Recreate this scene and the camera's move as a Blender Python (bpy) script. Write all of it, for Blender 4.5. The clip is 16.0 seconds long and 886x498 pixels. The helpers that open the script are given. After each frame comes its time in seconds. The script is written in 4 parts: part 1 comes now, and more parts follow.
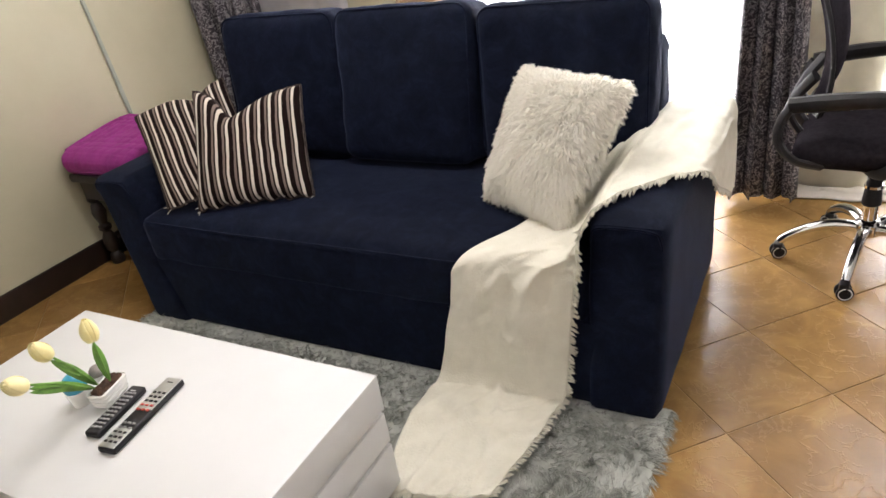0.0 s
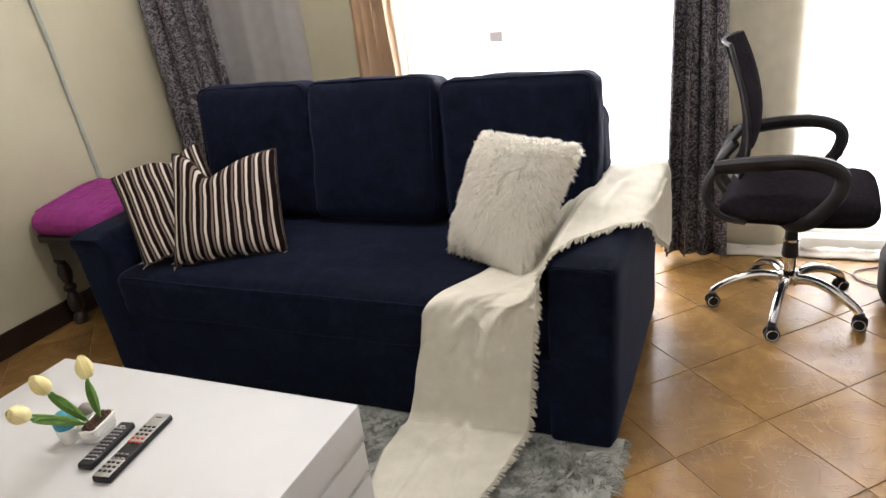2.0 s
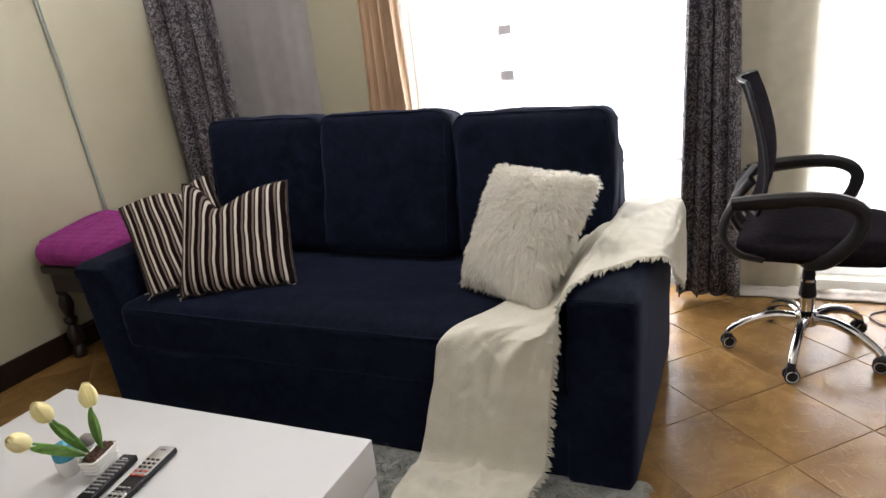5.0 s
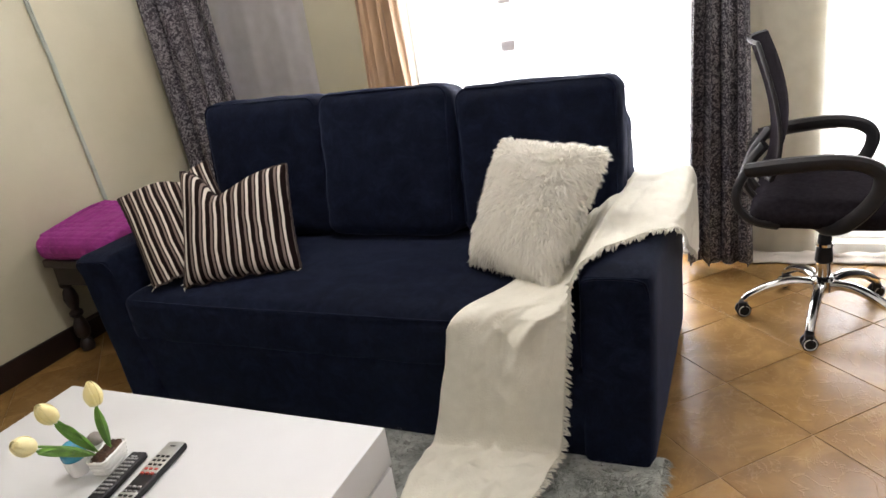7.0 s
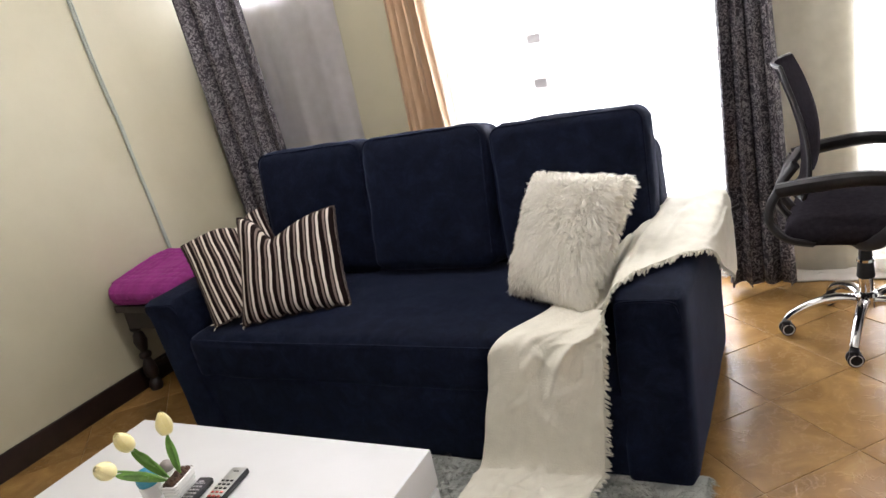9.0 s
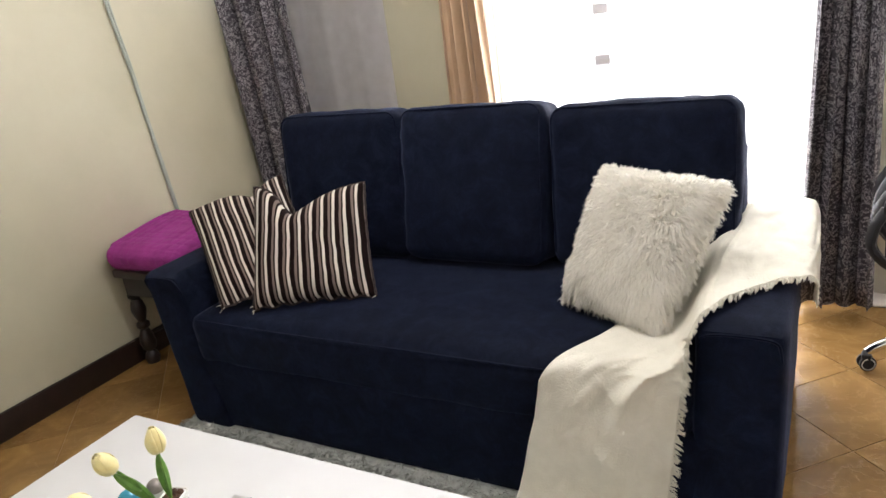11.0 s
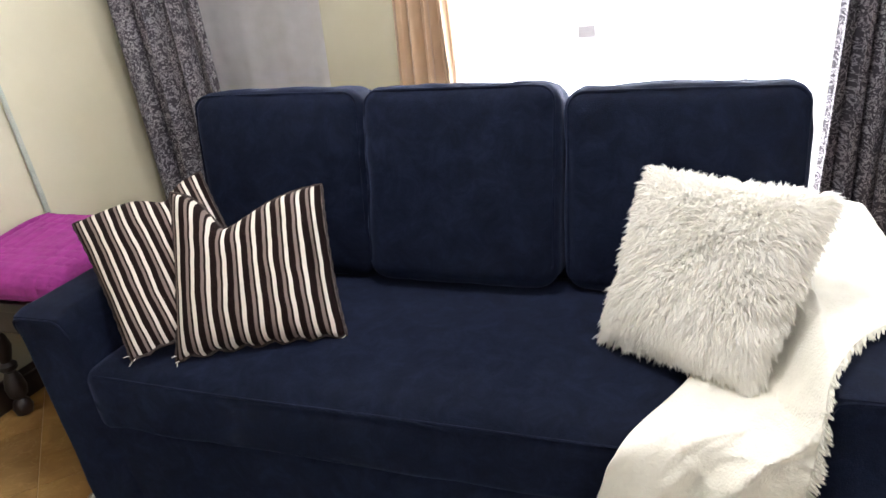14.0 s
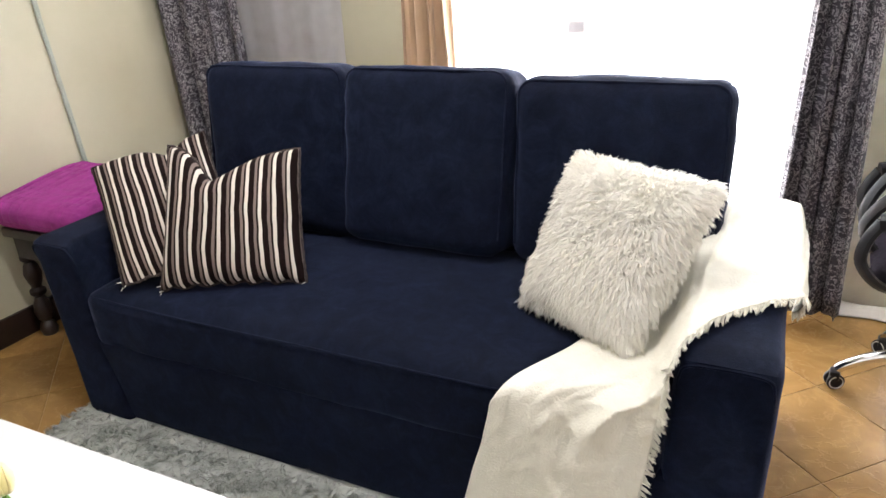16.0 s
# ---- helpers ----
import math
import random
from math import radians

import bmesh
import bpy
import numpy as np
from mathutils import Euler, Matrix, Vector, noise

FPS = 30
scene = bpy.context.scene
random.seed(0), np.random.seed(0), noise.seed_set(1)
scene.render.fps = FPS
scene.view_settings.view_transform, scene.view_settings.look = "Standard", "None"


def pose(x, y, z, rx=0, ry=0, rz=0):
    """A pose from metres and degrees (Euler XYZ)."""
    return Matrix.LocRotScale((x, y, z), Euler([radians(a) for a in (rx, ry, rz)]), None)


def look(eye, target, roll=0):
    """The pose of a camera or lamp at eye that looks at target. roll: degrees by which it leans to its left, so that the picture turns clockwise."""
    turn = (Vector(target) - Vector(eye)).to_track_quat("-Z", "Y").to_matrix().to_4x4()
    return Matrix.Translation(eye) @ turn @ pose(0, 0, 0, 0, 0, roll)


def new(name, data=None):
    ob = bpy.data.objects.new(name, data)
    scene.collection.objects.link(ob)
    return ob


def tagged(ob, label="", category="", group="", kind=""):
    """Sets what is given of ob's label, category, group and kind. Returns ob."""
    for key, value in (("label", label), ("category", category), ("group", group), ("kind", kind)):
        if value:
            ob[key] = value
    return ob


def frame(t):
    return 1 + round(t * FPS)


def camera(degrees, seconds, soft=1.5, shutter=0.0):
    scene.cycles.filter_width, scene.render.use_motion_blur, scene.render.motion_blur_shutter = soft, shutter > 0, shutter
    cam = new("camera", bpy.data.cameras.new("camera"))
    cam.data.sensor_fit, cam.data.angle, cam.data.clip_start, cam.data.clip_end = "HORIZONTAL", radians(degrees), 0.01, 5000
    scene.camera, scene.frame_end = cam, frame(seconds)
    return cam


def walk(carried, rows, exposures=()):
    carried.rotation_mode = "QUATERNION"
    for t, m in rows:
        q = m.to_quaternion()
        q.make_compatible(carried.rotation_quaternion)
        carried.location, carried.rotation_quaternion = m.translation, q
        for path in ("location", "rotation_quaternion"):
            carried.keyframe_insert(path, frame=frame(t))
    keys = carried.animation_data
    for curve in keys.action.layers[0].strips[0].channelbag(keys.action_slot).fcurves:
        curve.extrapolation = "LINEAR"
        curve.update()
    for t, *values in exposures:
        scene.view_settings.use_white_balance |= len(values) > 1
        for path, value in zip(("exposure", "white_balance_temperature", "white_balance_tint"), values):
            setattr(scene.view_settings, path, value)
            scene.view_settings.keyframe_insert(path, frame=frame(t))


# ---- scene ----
cam = camera(65.4, 16.0)
PATH = [
    (0, (0.304, -1.529, 1.407), (-0.621, -0.021, 0.475), -9.3),
    (0.5, (0.32, -1.626, 1.412), (-0.496, 0.004, 0.587), -9.5),
    (1, (0.321, -1.688, 1.417), (-0.48, -0.028, 0.64), -9.0),
    (1.5, (0.318, -1.723, 1.401), (-0.464, -0.059, 0.614), -7.6),
    (2, (0.325, -1.745, 1.411), (-0.475, -0.073, 0.659), -7.2),
    (2.5, (0.329, -1.774, 1.4), (-0.404, -0.044, 0.714), -5.8),
    (3, (0.312, -1.77, 1.39), (-0.421, -0.042, 0.775), -6.0),
    (3.5, (0.294, -1.754, 1.374), (-0.36, 0.063, 0.853), -6.8),
    (4, (0.277, -1.759, 1.37), (-0.504, -0.005, 0.811), -6.1),
    (4.5, (0.268, -1.756, 1.362), (-0.534, -0.025, 0.764), -5.8),
    (7, (0.233, -1.694, 1.36), (-0.578, -0.004, 0.664), -8.6),
    (7.5, (0.253, -1.71, 1.358), (-0.614, -0.041, 0.678), -9.1),
    (8, (0.269, -1.723, 1.353), (-0.583, -0.061, 0.639), -9.8),
    (8.5, (0.3, -1.762, 1.354), (-0.515, -0.067, 0.674), -9.7),
    (9, (0.322, -1.778, 1.381), (-0.624, -0.113, 0.806), -12.3),
    (11.5, (-0.048, -1.33, 1.385), (-0.978, 0.287, 0.664), -6.4),
    (12, (-0.171, -1.134, 1.422), (-1.056, 0.478, 0.636), -4.9),
    (12.5, (-0.339, -1.119, 1.383), (-1.139, 0.535, 0.594), -5.9),
    (13, (-0.427, -1.114, 1.393), (-1.082, 0.598, 0.594), -6.7),
    (13.5, (-0.455, -1.134, 1.396), (-1.034, 0.604, 0.594), -5.6),
    (14, (-0.463, -1.174, 1.368), (-1.102, 0.557, 0.595), -5.5),
    (14.5, (-0.462, -1.189, 1.373), (-1.118, 0.543, 0.618), -5.9),
    (15, (-0.426, -1.175, 1.355), (-0.988, 0.589, 0.599), -3.7),
    (15.5, (-0.248, -1.203, 1.387), (-0.983, 0.491, 0.621), -5.2),
    (16, (-0.089, -1.266, 1.36), (-0.894, 0.388, 0.575), -2.9),
]
walk(cam, [(t, look(eye, target, roll)) for t, eye, target, roll in PATH],
     [(0, -1.02, 6800, 15), (0.5, -1.2, 6800, 15), (2, -1.28, 6800, 15), (2.7, -1.38, 6750, 15), (3, -1.48, 6700, 14), (3.5, -2.28, 6550, 14), (4, -2.3, 6550, 14), (4.5, -1.87, 6600, 14), (5.2, -1.5, 6700, 15), (7, -1.25, 6750, 15),
      (9, -1.18, 6600, 15), (11.5, -1.06, 6650, 14), (12, -1.03, 6500, 14), (12.5, -0.73, 6450, 14), (14, -0.52, 6300, 14), (14.5, -0.3, 6300, 14), (15, -0.38, 6300, 14), (16, -0.62, 6450, 14)])

# ---- light ----
world = bpy.data.worlds.new("sky")
scene.world = world
world.use_nodes = True
wn = world.node_tree
sky = wn.nodes.new("ShaderNodeTexSky")
sky.sky_type, sky.sun_disc = "NISHITA", False
sky.sun_elevation, sky.sun_rotation = radians(50), radians(20)
wn.nodes["Background"].inputs["Strength"].default_value = 0.12
wn.links.new(sky.outputs["Color"], wn.nodes["Background"].inputs["Color"])


def window_light(x, y, z, w, h, watts, turn, color=(0.94, 0.97, 1.0)):
    """Daylight standing in a window's opening."""
    data = bpy.data.lights.new("window_light", "AREA")
    data.shape, data.size, data.size_y, data.energy, data.color = "RECTANGLE", w, h, watts, color
    ob = new("window_light", data)
    ob.matrix_world = pose(x, y, z, 90, 0, turn)
    return ob


window_light(-0.68, 1.79, 1.2, 1.4, 2.3, 340, 180)
window_light(0.76, 1.79, 1.2, 0.5, 2.3, 115, 180)
window_light(-2.25, 1.79, 2.12, 0.8, 0.5, 165, 180)
bulb_data = bpy.data.lights.new("bulb_light", "POINT")
bulb_data.energy, bulb_data.shadow_soft_size, bulb_data.color = 90, 0.015, (0.97, 0.985, 1.0)
bulb_light = new("bulb_light", bulb_data)
bulb_light.location = (-0.9, -0.05, 2.32)

# ---- materials ----


def nodes_of(name):
    m = bpy.data.materials.new(name)
    m.use_nodes = True
    nt = m.node_tree
    return m, nt, nt.nodes["Principled BSDF"]


def node(nt, kind, values=None, operation="", data_type="", blend_type=""):
    n = nt.nodes.new(kind)
    if operation:
        n.operation = operation
    if data_type:
        n.data_type = data_type
    if blend_type:
        n.blend_type = blend_type
    for k, v in (values or {}).items():
        n.inputs[k].default_value = v
    return n


def ramp(nt, source, stops, mode="LINEAR"):
    r = nt.nodes.new("ShaderNodeValToRGB")
    r.color_ramp.interpolation = mode
    els = r.color_ramp.elements
    while len(els) < len(stops):
        els.new(0.5)
    for e, (p, c) in zip(els, stops):
        e.position, e.color = p, (*c, 1)
    nt.links.new(source, r.inputs["Fac"])
    return r.outputs["Color"]


def bump_to(nt, p, height, strength, distance):
    b = node(nt, "ShaderNodeBump", {"Strength": strength, "Distance": distance})
    nt.links.new(height, b.inputs["Height"])
    nt.links.new(b.outputs["Normal"], p.inputs["Normal"])


def plain(name, c1, c2, scale=6.0, rough=0.5, metal=0.0, fine=220.0, bump=0.15, depth=0.002, sheen=0.0, spread=0.0, coat=0.0):
    """Two colours mixed by soft noise, with fine relief; spread varies it from piece to piece."""
    m, nt, p = nodes_of(name)
    tc = node(nt, "ShaderNodeTexCoord")
    big = node(nt, "ShaderNodeTexNoise", {"Scale": scale, "Detail": 5.0, "Roughness": 0.6})
    small = node(nt, "ShaderNodeTexNoise", {"Scale": fine, "Detail": 3.0})
    nt.links.new(tc.outputs["Object"], big.inputs["Vector"])
    nt.links.new(tc.outputs["Object"], small.inputs["Vector"])
    col = ramp(nt, big.outputs["Fac"], [(0.32, c1), (0.68, c2)])
    if spread:
        geo = node(nt, "ShaderNodeNewGeometry")
        hsv = node(nt, "ShaderNodeHueSaturation")
        mr = node(nt, "ShaderNodeMapRange", {"To Min": 1 - spread, "To Max": 1 + spread})
        nt.links.new(geo.outputs["Random Per Island"], mr.inputs["Value"])
        nt.links.new(mr.outputs["Result"], hsv.inputs["Value"])
        nt.links.new(col, hsv.inputs["Color"])
        col = hsv.outputs["Color"]
    nt.links.new(col, p.inputs["Base Color"])
    p.inputs["Roughness"].default_value, p.inputs["Metallic"].default_value = rough, metal
    p.inputs["Sheen Weight"].default_value, p.inputs["Coat Weight"].default_value = sheen, coat
    p.inputs["Sheen Roughness"].default_value = 0.4
    if bump:
        bump_to(nt, p, small.outputs["Fac"], bump, depth)
    return m


def velvet():
    """Brushed navy velvet with lighter and darker nap."""
    m, nt, p = nodes_of("navy_velvet")
    tc = node(nt, "ShaderNodeTexCoord")
    nap = node(nt, "ShaderNodeTexNoise", {"Scale": 13.0, "Detail": 10.0, "Roughness": 0.8, "Distortion": 0.6})
    fine = node(nt, "ShaderNodeTexNoise", {"Scale": 300.0, "Detail": 2.0})
    nt.links.new(tc.outputs["Object"], nap.inputs["Vector"])
    nt.links.new(tc.outputs["Object"], fine.inputs["Vector"])
    nt.links.new(ramp(nt, nap.outputs["Fac"], [(0.36, (0.0037, 0.0052, 0.0119)), (0.5, (0.0057, 0.0081, 0.0184)), (0.64, (0.0092, 0.0128, 0.0278))]), p.inputs["Base Color"])
    p.inputs["Roughness"].default_value = 0.85
    p.inputs["Diffuse Roughness"].default_value = 1.0
    p.inputs["Specular IOR Level"].default_value = 0.05
    p.inputs["Sheen Weight"].default_value = 0.12
    p.inputs["Sheen Roughness"].default_value = 0.35
    p.inputs["Sheen Tint"].default_value = (0.38, 0.44, 0.74, 1)
    bump_to(nt, p, fine.outputs["Fac"], 0.5, 0.0015)
    return m


def stripes():
    """Woven stripes: dark brown, cream and taupe."""
    m, nt, p = nodes_of("striped_weave")
    uv = node(nt, "ShaderNodeUVMap")
    sep = node(nt, "ShaderNodeSeparateXYZ")
    nt.links.new(uv.outputs["UV"], sep.inputs["Vector"])
    wob = node(nt, "ShaderNodeTexNoise", {"Scale": 3.0})
    nt.links.new(uv.outputs["UV"], wob.inputs["Vector"])
    k = node(nt, "ShaderNodeMath", operation="MULTIPLY_ADD")
    k.inputs[1].default_value = 10.3
    k2 = node(nt, "ShaderNodeMath", operation="MULTIPLY")
    k2.inputs[1].default_value = 0.4
    nt.links.new(wob.outputs["Fac"], k2.inputs[0])
    nt.links.new(sep.outputs["X"], k.inputs[0])
    nt.links.new(k2.outputs[0], k.inputs[2])
    fr = node(nt, "ShaderNodeMath", operation="FRACT")
    nt.links.new(k.outputs[0], fr.inputs[0])
    dark, cream, taupe = (0.0095, 0.004, 0.0037), (0.56, 0.5, 0.435), (0.17, 0.13, 0.112)
    col = ramp(nt, fr.outputs[0], [(0.0, cream), (0.025, dark), (0.4, dark), (0.44, taupe), (0.6, taupe), (0.635, dark), (0.75, dark), (0.785, cream), (1.0, cream)])
    nt.links.new(col, p.inputs["Base Color"])
    p.inputs["Roughness"].default_value = 0.95
    p.inputs["Specular IOR Level"].default_value = 0.1
    fine = node(nt, "ShaderNodeTexNoise", {"Scale": 260.0})
    nt.links.new(uv.outputs["UV"], fine.inputs["Vector"])
    bump_to(nt, p, fine.outputs["Fac"], 0.5, 0.002)
    return m


def printed_curtain():
    """Dark taupe curtain cloth with a dense pale leafy print."""
    m, nt, p = nodes_of("printed_curtain")
    uv = node(nt, "ShaderNodeUVMap")
    n1 = node(nt, "ShaderNodeTexNoise", {"Scale": 44.0, "Detail": 3.5, "Roughness": 0.62, "Distortion": 1.8})
    n2 = node(nt, "ShaderNodeTexNoise", {"Scale": 5.0, "Detail": 2.0})
    nt.links.new(uv.outputs["UV"], n1.inputs["Vector"])
    nt.links.new(uv.outputs["UV"], n2.inputs["Vector"])
    a = ramp(nt, n1.outputs["Fac"], [(0.0, (0.022, 0.017, 0.023)), (0.5, (0.034, 0.027, 0.035)), (0.535, (0.24, 0.22, 0.23)), (0.59, (0.36, 0.34, 0.345)), (0.625, (0.04, 0.032, 0.04))])
    mix = node(nt, "ShaderNodeMix", data_type="RGBA", blend_type="MULTIPLY")
    mix.inputs["Factor"].default_value = 0.5
    nt.links.new(a, mix.inputs["A"])
    nt.links.new(ramp(nt, n2.outputs["Fac"], [(0.3, (0.5, 0.5, 0.55)), (0.7, (1, 1, 1))]), mix.inputs["B"])
    nt.links.new(mix.outputs["Result"], p.inputs["Base Color"])
    p.inputs["Roughness"].default_value = 0.8
    bump_to(nt, p, n1.outputs["Fac"], 0.3, 0.004)
    return m


def sheer(name, open_part, tint):
    """Thin voile: part open weave, part white thread that glows with the light behind it."""
    m, nt, p = nodes_of(name)
    tr = node(nt, "ShaderNodeBsdfTransparent", {"Color": (1, 1, 1, 1)})
    tl = node(nt, "ShaderNodeBsdfTranslucent", {"Color": (*tint, 1)})
    df = node(nt, "ShaderNodeBsdfDiffuse", {"Color": (*tint, 1)})
    cloth = node(nt, "ShaderNodeMixShader", {"Fac": 0.45})
    nt.links.new(tl.outputs[0], cloth.inputs[1])
    nt.links.new(df.outputs[0], cloth.inputs[2])
    tc = node(nt, "ShaderNodeTexCoord")
    n = node(nt, "ShaderNodeTexNoise", {"Scale": 14.0, "Detail": 3.0})
    nt.links.new(tc.outputs["Object"], n.inputs["Vector"])
    mr = node(nt, "ShaderNodeMapRange", {"From Min": 0.3, "From Max": 0.7, "To Min": 1 - open_part - 0.05, "To Max": 1 - open_part + 0.05})
    nt.links.new(n.outputs["Fac"], mr.inputs["Value"])
    mix = node(nt, "ShaderNodeMixShader")
    nt.links.new(mr.outputs["Result"], mix.inputs["Fac"])
    nt.links.new(tr.outputs[0], mix.inputs[1])
    nt.links.new(cloth.outputs[0], mix.inputs[2])
    nt.links.new(mix.outputs[0], nt.nodes["Material Output"].inputs["Surface"])
    nt.nodes.remove(p)
    return m


def tile_glaze():
    """Ochre glazed floor tile with a vein-like relief, each tile a little different."""
    m, nt, p = nodes_of("ochre_tile")
    tc = node(nt, "ShaderNodeTexCoord")
    oi = node(nt, "ShaderNodeObjectInfo")
    sc = node(nt, "ShaderNodeVectorMath", operation="SCALE")
    comb = node(nt, "ShaderNodeCombineXYZ")
    for k in "XYZ":
        nt.links.new(oi.outputs["Random"], comb.inputs[k])
    sc.inputs["Scale"].default_value = 37.0
    nt.links.new(comb.outputs[0], sc.inputs[0])
    add = node(nt, "ShaderNodeVectorMath", operation="ADD")
    nt.links.new(tc.outputs["Object"], add.inputs[0])
    nt.links.new(sc.outputs[0], add.inputs[1])
    cloud = node(nt, "ShaderNodeTexNoise", {"Scale": 5.0, "Detail": 6.0, "Roughness": 0.6, "Distortion": 0.8})
    vein = node(nt, "ShaderNodeTexNoise", {"Scale": 11.0, "Detail": 4.0, "Roughness": 0.55, "Distortion": 0.5})
    for n in (cloud, vein):
        nt.links.new(add.outputs[0], n.inputs["Vector"])
    col = ramp(nt, cloud.outputs["Fac"], [(0.28, (0.19, 0.099, 0.03)), (0.5, (0.25, 0.138, 0.045)), (0.72, (0.34, 0.197, 0.069))])
    line = ramp(nt, vein.outputs["Fac"], [(0.47, (0, 0, 0)), (0.49, (1, 1, 1)), (0.51, (0, 0, 0))])
    hsv = node(nt, "ShaderNodeHueSaturation")
    mr = node(nt, "ShaderNodeMapRange", {"To Min": 0.86, "To Max": 1.1})
    nt.links.new(oi.outputs["Random"], mr.inputs["Value"])
    nt.links.new(mr.outputs["Result"], hsv.inputs["Value"])
    nt.links.new(col, hsv.inputs["Color"])
    mix = node(nt, "ShaderNodeMix", data_type="RGBA")
    mix.inputs["B"].default_value = (0.4, 0.25, 0.11, 1)
    fm = node(nt, "ShaderNodeMath", operation="MULTIPLY")
    fm.inputs[1].default_value = 0.26
    nt.links.new(line, fm.inputs[0])
    nt.links.new(fm.outputs[0], mix.inputs["Factor"])
    nt.links.new(hsv.outputs["Color"], mix.inputs["A"])
    nt.links.new(mix.outputs["Result"], p.inputs["Base Color"])
    p.inputs["Roughness"].default_value = 0.23
    p.inputs["Specular IOR Level"].default_value = 0.42
    soft = node(nt, "ShaderNodeMath", operation="MULTIPLY_ADD")
    soft.inputs[1].default_value = 0.45
    nt.links.new(line, soft.inputs[0])
    nt.links.new(cloud.outputs["Fac"], soft.inputs[2])
    bump_to(nt, p, soft.outputs[0], 0.27, 0.005)
    return m


def glass():
    m, nt, p = nodes_of("window_glass")
    p.inputs["Transmission Weight"].default_value = 1.0
    p.inputs["Roughness"].default_value = 0.0
    p.inputs["IOR"].default_value = 1.05
    return m


M_WALL = plain("cream_paint", (0.455, 0.425, 0.305), (0.5, 0.468, 0.34), 2.5, 0.55, fine=90, bump=0.12)
# white paint for the two unseen walls, so they return more light
M_WHITE = plain("white_bounce_paint", (0.74, 0.72, 0.7), (0.8, 0.78, 0.76), 2.5, 0.55, fine=90, bump=0.12)
M_CEIL = plain("ceiling_paint", (0.74, 0.73, 0.7), (0.78, 0.77, 0.74), 2, 0.8)
M_GROUT = plain("grout", (0.3, 0.175, 0.08), (0.4, 0.25, 0.12), 20, 0.9)
M_TILE = tile_glaze()
M_DARKWOOD = plain("dark_stained_wood", (0.008, 0.0035, 0.003), (0.02, 0.0085, 0.006), 12, 0.45, fine=60, bump=0.2)
M_VELVET = velvet()
M_STRIPE = stripes()
M_DARKCORD = plain("dark_cord", (0.012, 0.006, 0.005), (0.05, 0.035, 0.03), 120, 0.9)
M_PRINT = printed_curtain()
M_BEIGE = plain("beige_satin", (0.46, 0.31, 0.19), (0.56, 0.39, 0.25), 4, 0.4, fine=300, bump=0.1, sheen=0.2)
M_SHEER = sheer("white_voile", 0.79, (0.9, 0.9, 0.9))
M_VOILE = sheer("grey_voile", 0.12, (0.66, 0.65, 0.7))
M_CREAMVOILE = sheer("cream_voile", 0.3, (0.9, 0.87, 0.79))
M_FRAME = plain("white_metal_frame", (0.7, 0.7, 0.7), (0.78, 0.78, 0.78), 9, 0.4)
M_GLASS = glass()
M_PAPER = plain("grey_paper", (0.72, 0.7, 0.72), (0.8, 0.78, 0.8), 30, 0.8)
M_TABLE = plain("white_lacquer", (0.655, 0.655, 0.655), (0.695, 0.695, 0.695), 3, 0.42, fine=40, bump=0.02)
M_CREAM = plain("cream_throw", (0.69, 0.66, 0.56), (0.77, 0.74, 0.64), 14, 0.95, fine=170, bump=0.6, depth=0.004)
M_FUR = plain("ivory_fur", (0.92, 0.9, 0.84), (0.97, 0.95, 0.91), 10, 0.8, fine=500, bump=0, spread=0.04)
nt = M_FUR.node_tree
glow = node(nt, "ShaderNodeBsdfTranslucent", {"Color": (0.96, 0.94, 0.89, 1)})
both = node(nt, "ShaderNodeMixShader", {"Fac": 0.58})
nt.links.new(nt.nodes["Principled BSDF"].outputs[0], both.inputs[1])
nt.links.new(glow.outputs[0], both.inputs[2])
nt.links.new(both.outputs[0], nt.nodes["Material Output"].inputs["Surface"])
M_RUG = plain("grey_shag", (0.29, 0.3, 0.275), (0.52, 0.53, 0.49), 9, 0.9, bump=0, spread=0.28)
M_PURPLE = plain("magenta_cotton", (0.2, 0.012, 0.14), (0.27, 0.022, 0.195), 14, 0.9, fine=70, bump=0.7, depth=0.004)
M_CABLE = plain("grey_green_conduit", (0.3, 0.33, 0.28), (0.38, 0.4, 0.35), 20, 0.5)
M_BLACK = plain("black_plastic", (0.008, 0.0075, 0.009), (0.015, 0.0135, 0.016), 30, 0.5, fine=400, bump=0.1)
M_MESH = plain("black_mesh_fabric", (0.012, 0.0102, 0.0127), (0.021, 0.018, 0.0215), 60, 0.95, fine=700, bump=0.6)
M_MESH.node_tree.nodes["Principled BSDF"].inputs["Specular IOR Level"].default_value = 0.0
M_BLACK.node_tree.nodes["Principled BSDF"].inputs["Specular IOR Level"].default_value = 0.3
M_LINEN = plain("white_cotton_voile", (0.5, 0.46, 0.4), (0.6, 0.55, 0.49), 8, 0.9, fine=200, bump=0.3)
M_CHROME = plain("chrome", (0.72, 0.71, 0.7), (0.8, 0.79, 0.78), 10, 0.12, metal=1.0, bump=0)
M_STEEL = plain("brushed_metal", (0.5, 0.5, 0.5), (0.6, 0.6, 0.59), 40, 0.35, metal=0.8, bump=0.05)
M_BRASS = plain("pale_brass", (0.6, 0.48, 0.26), (0.68, 0.55, 0.3), 20, 0.3, metal=0.9, bump=0)
M_GREYPL = plain("grey_plastic", (0.36, 0.36, 0.37), (0.44, 0.44, 0.45), 30, 0.4)
M_KEY = plain("pale_keys", (0.55, 0.54, 0.53), (0.65, 0.64, 0.63), 30, 0.6)
M_DIMKEY = plain("dim_keys", (0.22, 0.21, 0.21), (0.34, 0.33, 0.33), 30, 0.6)
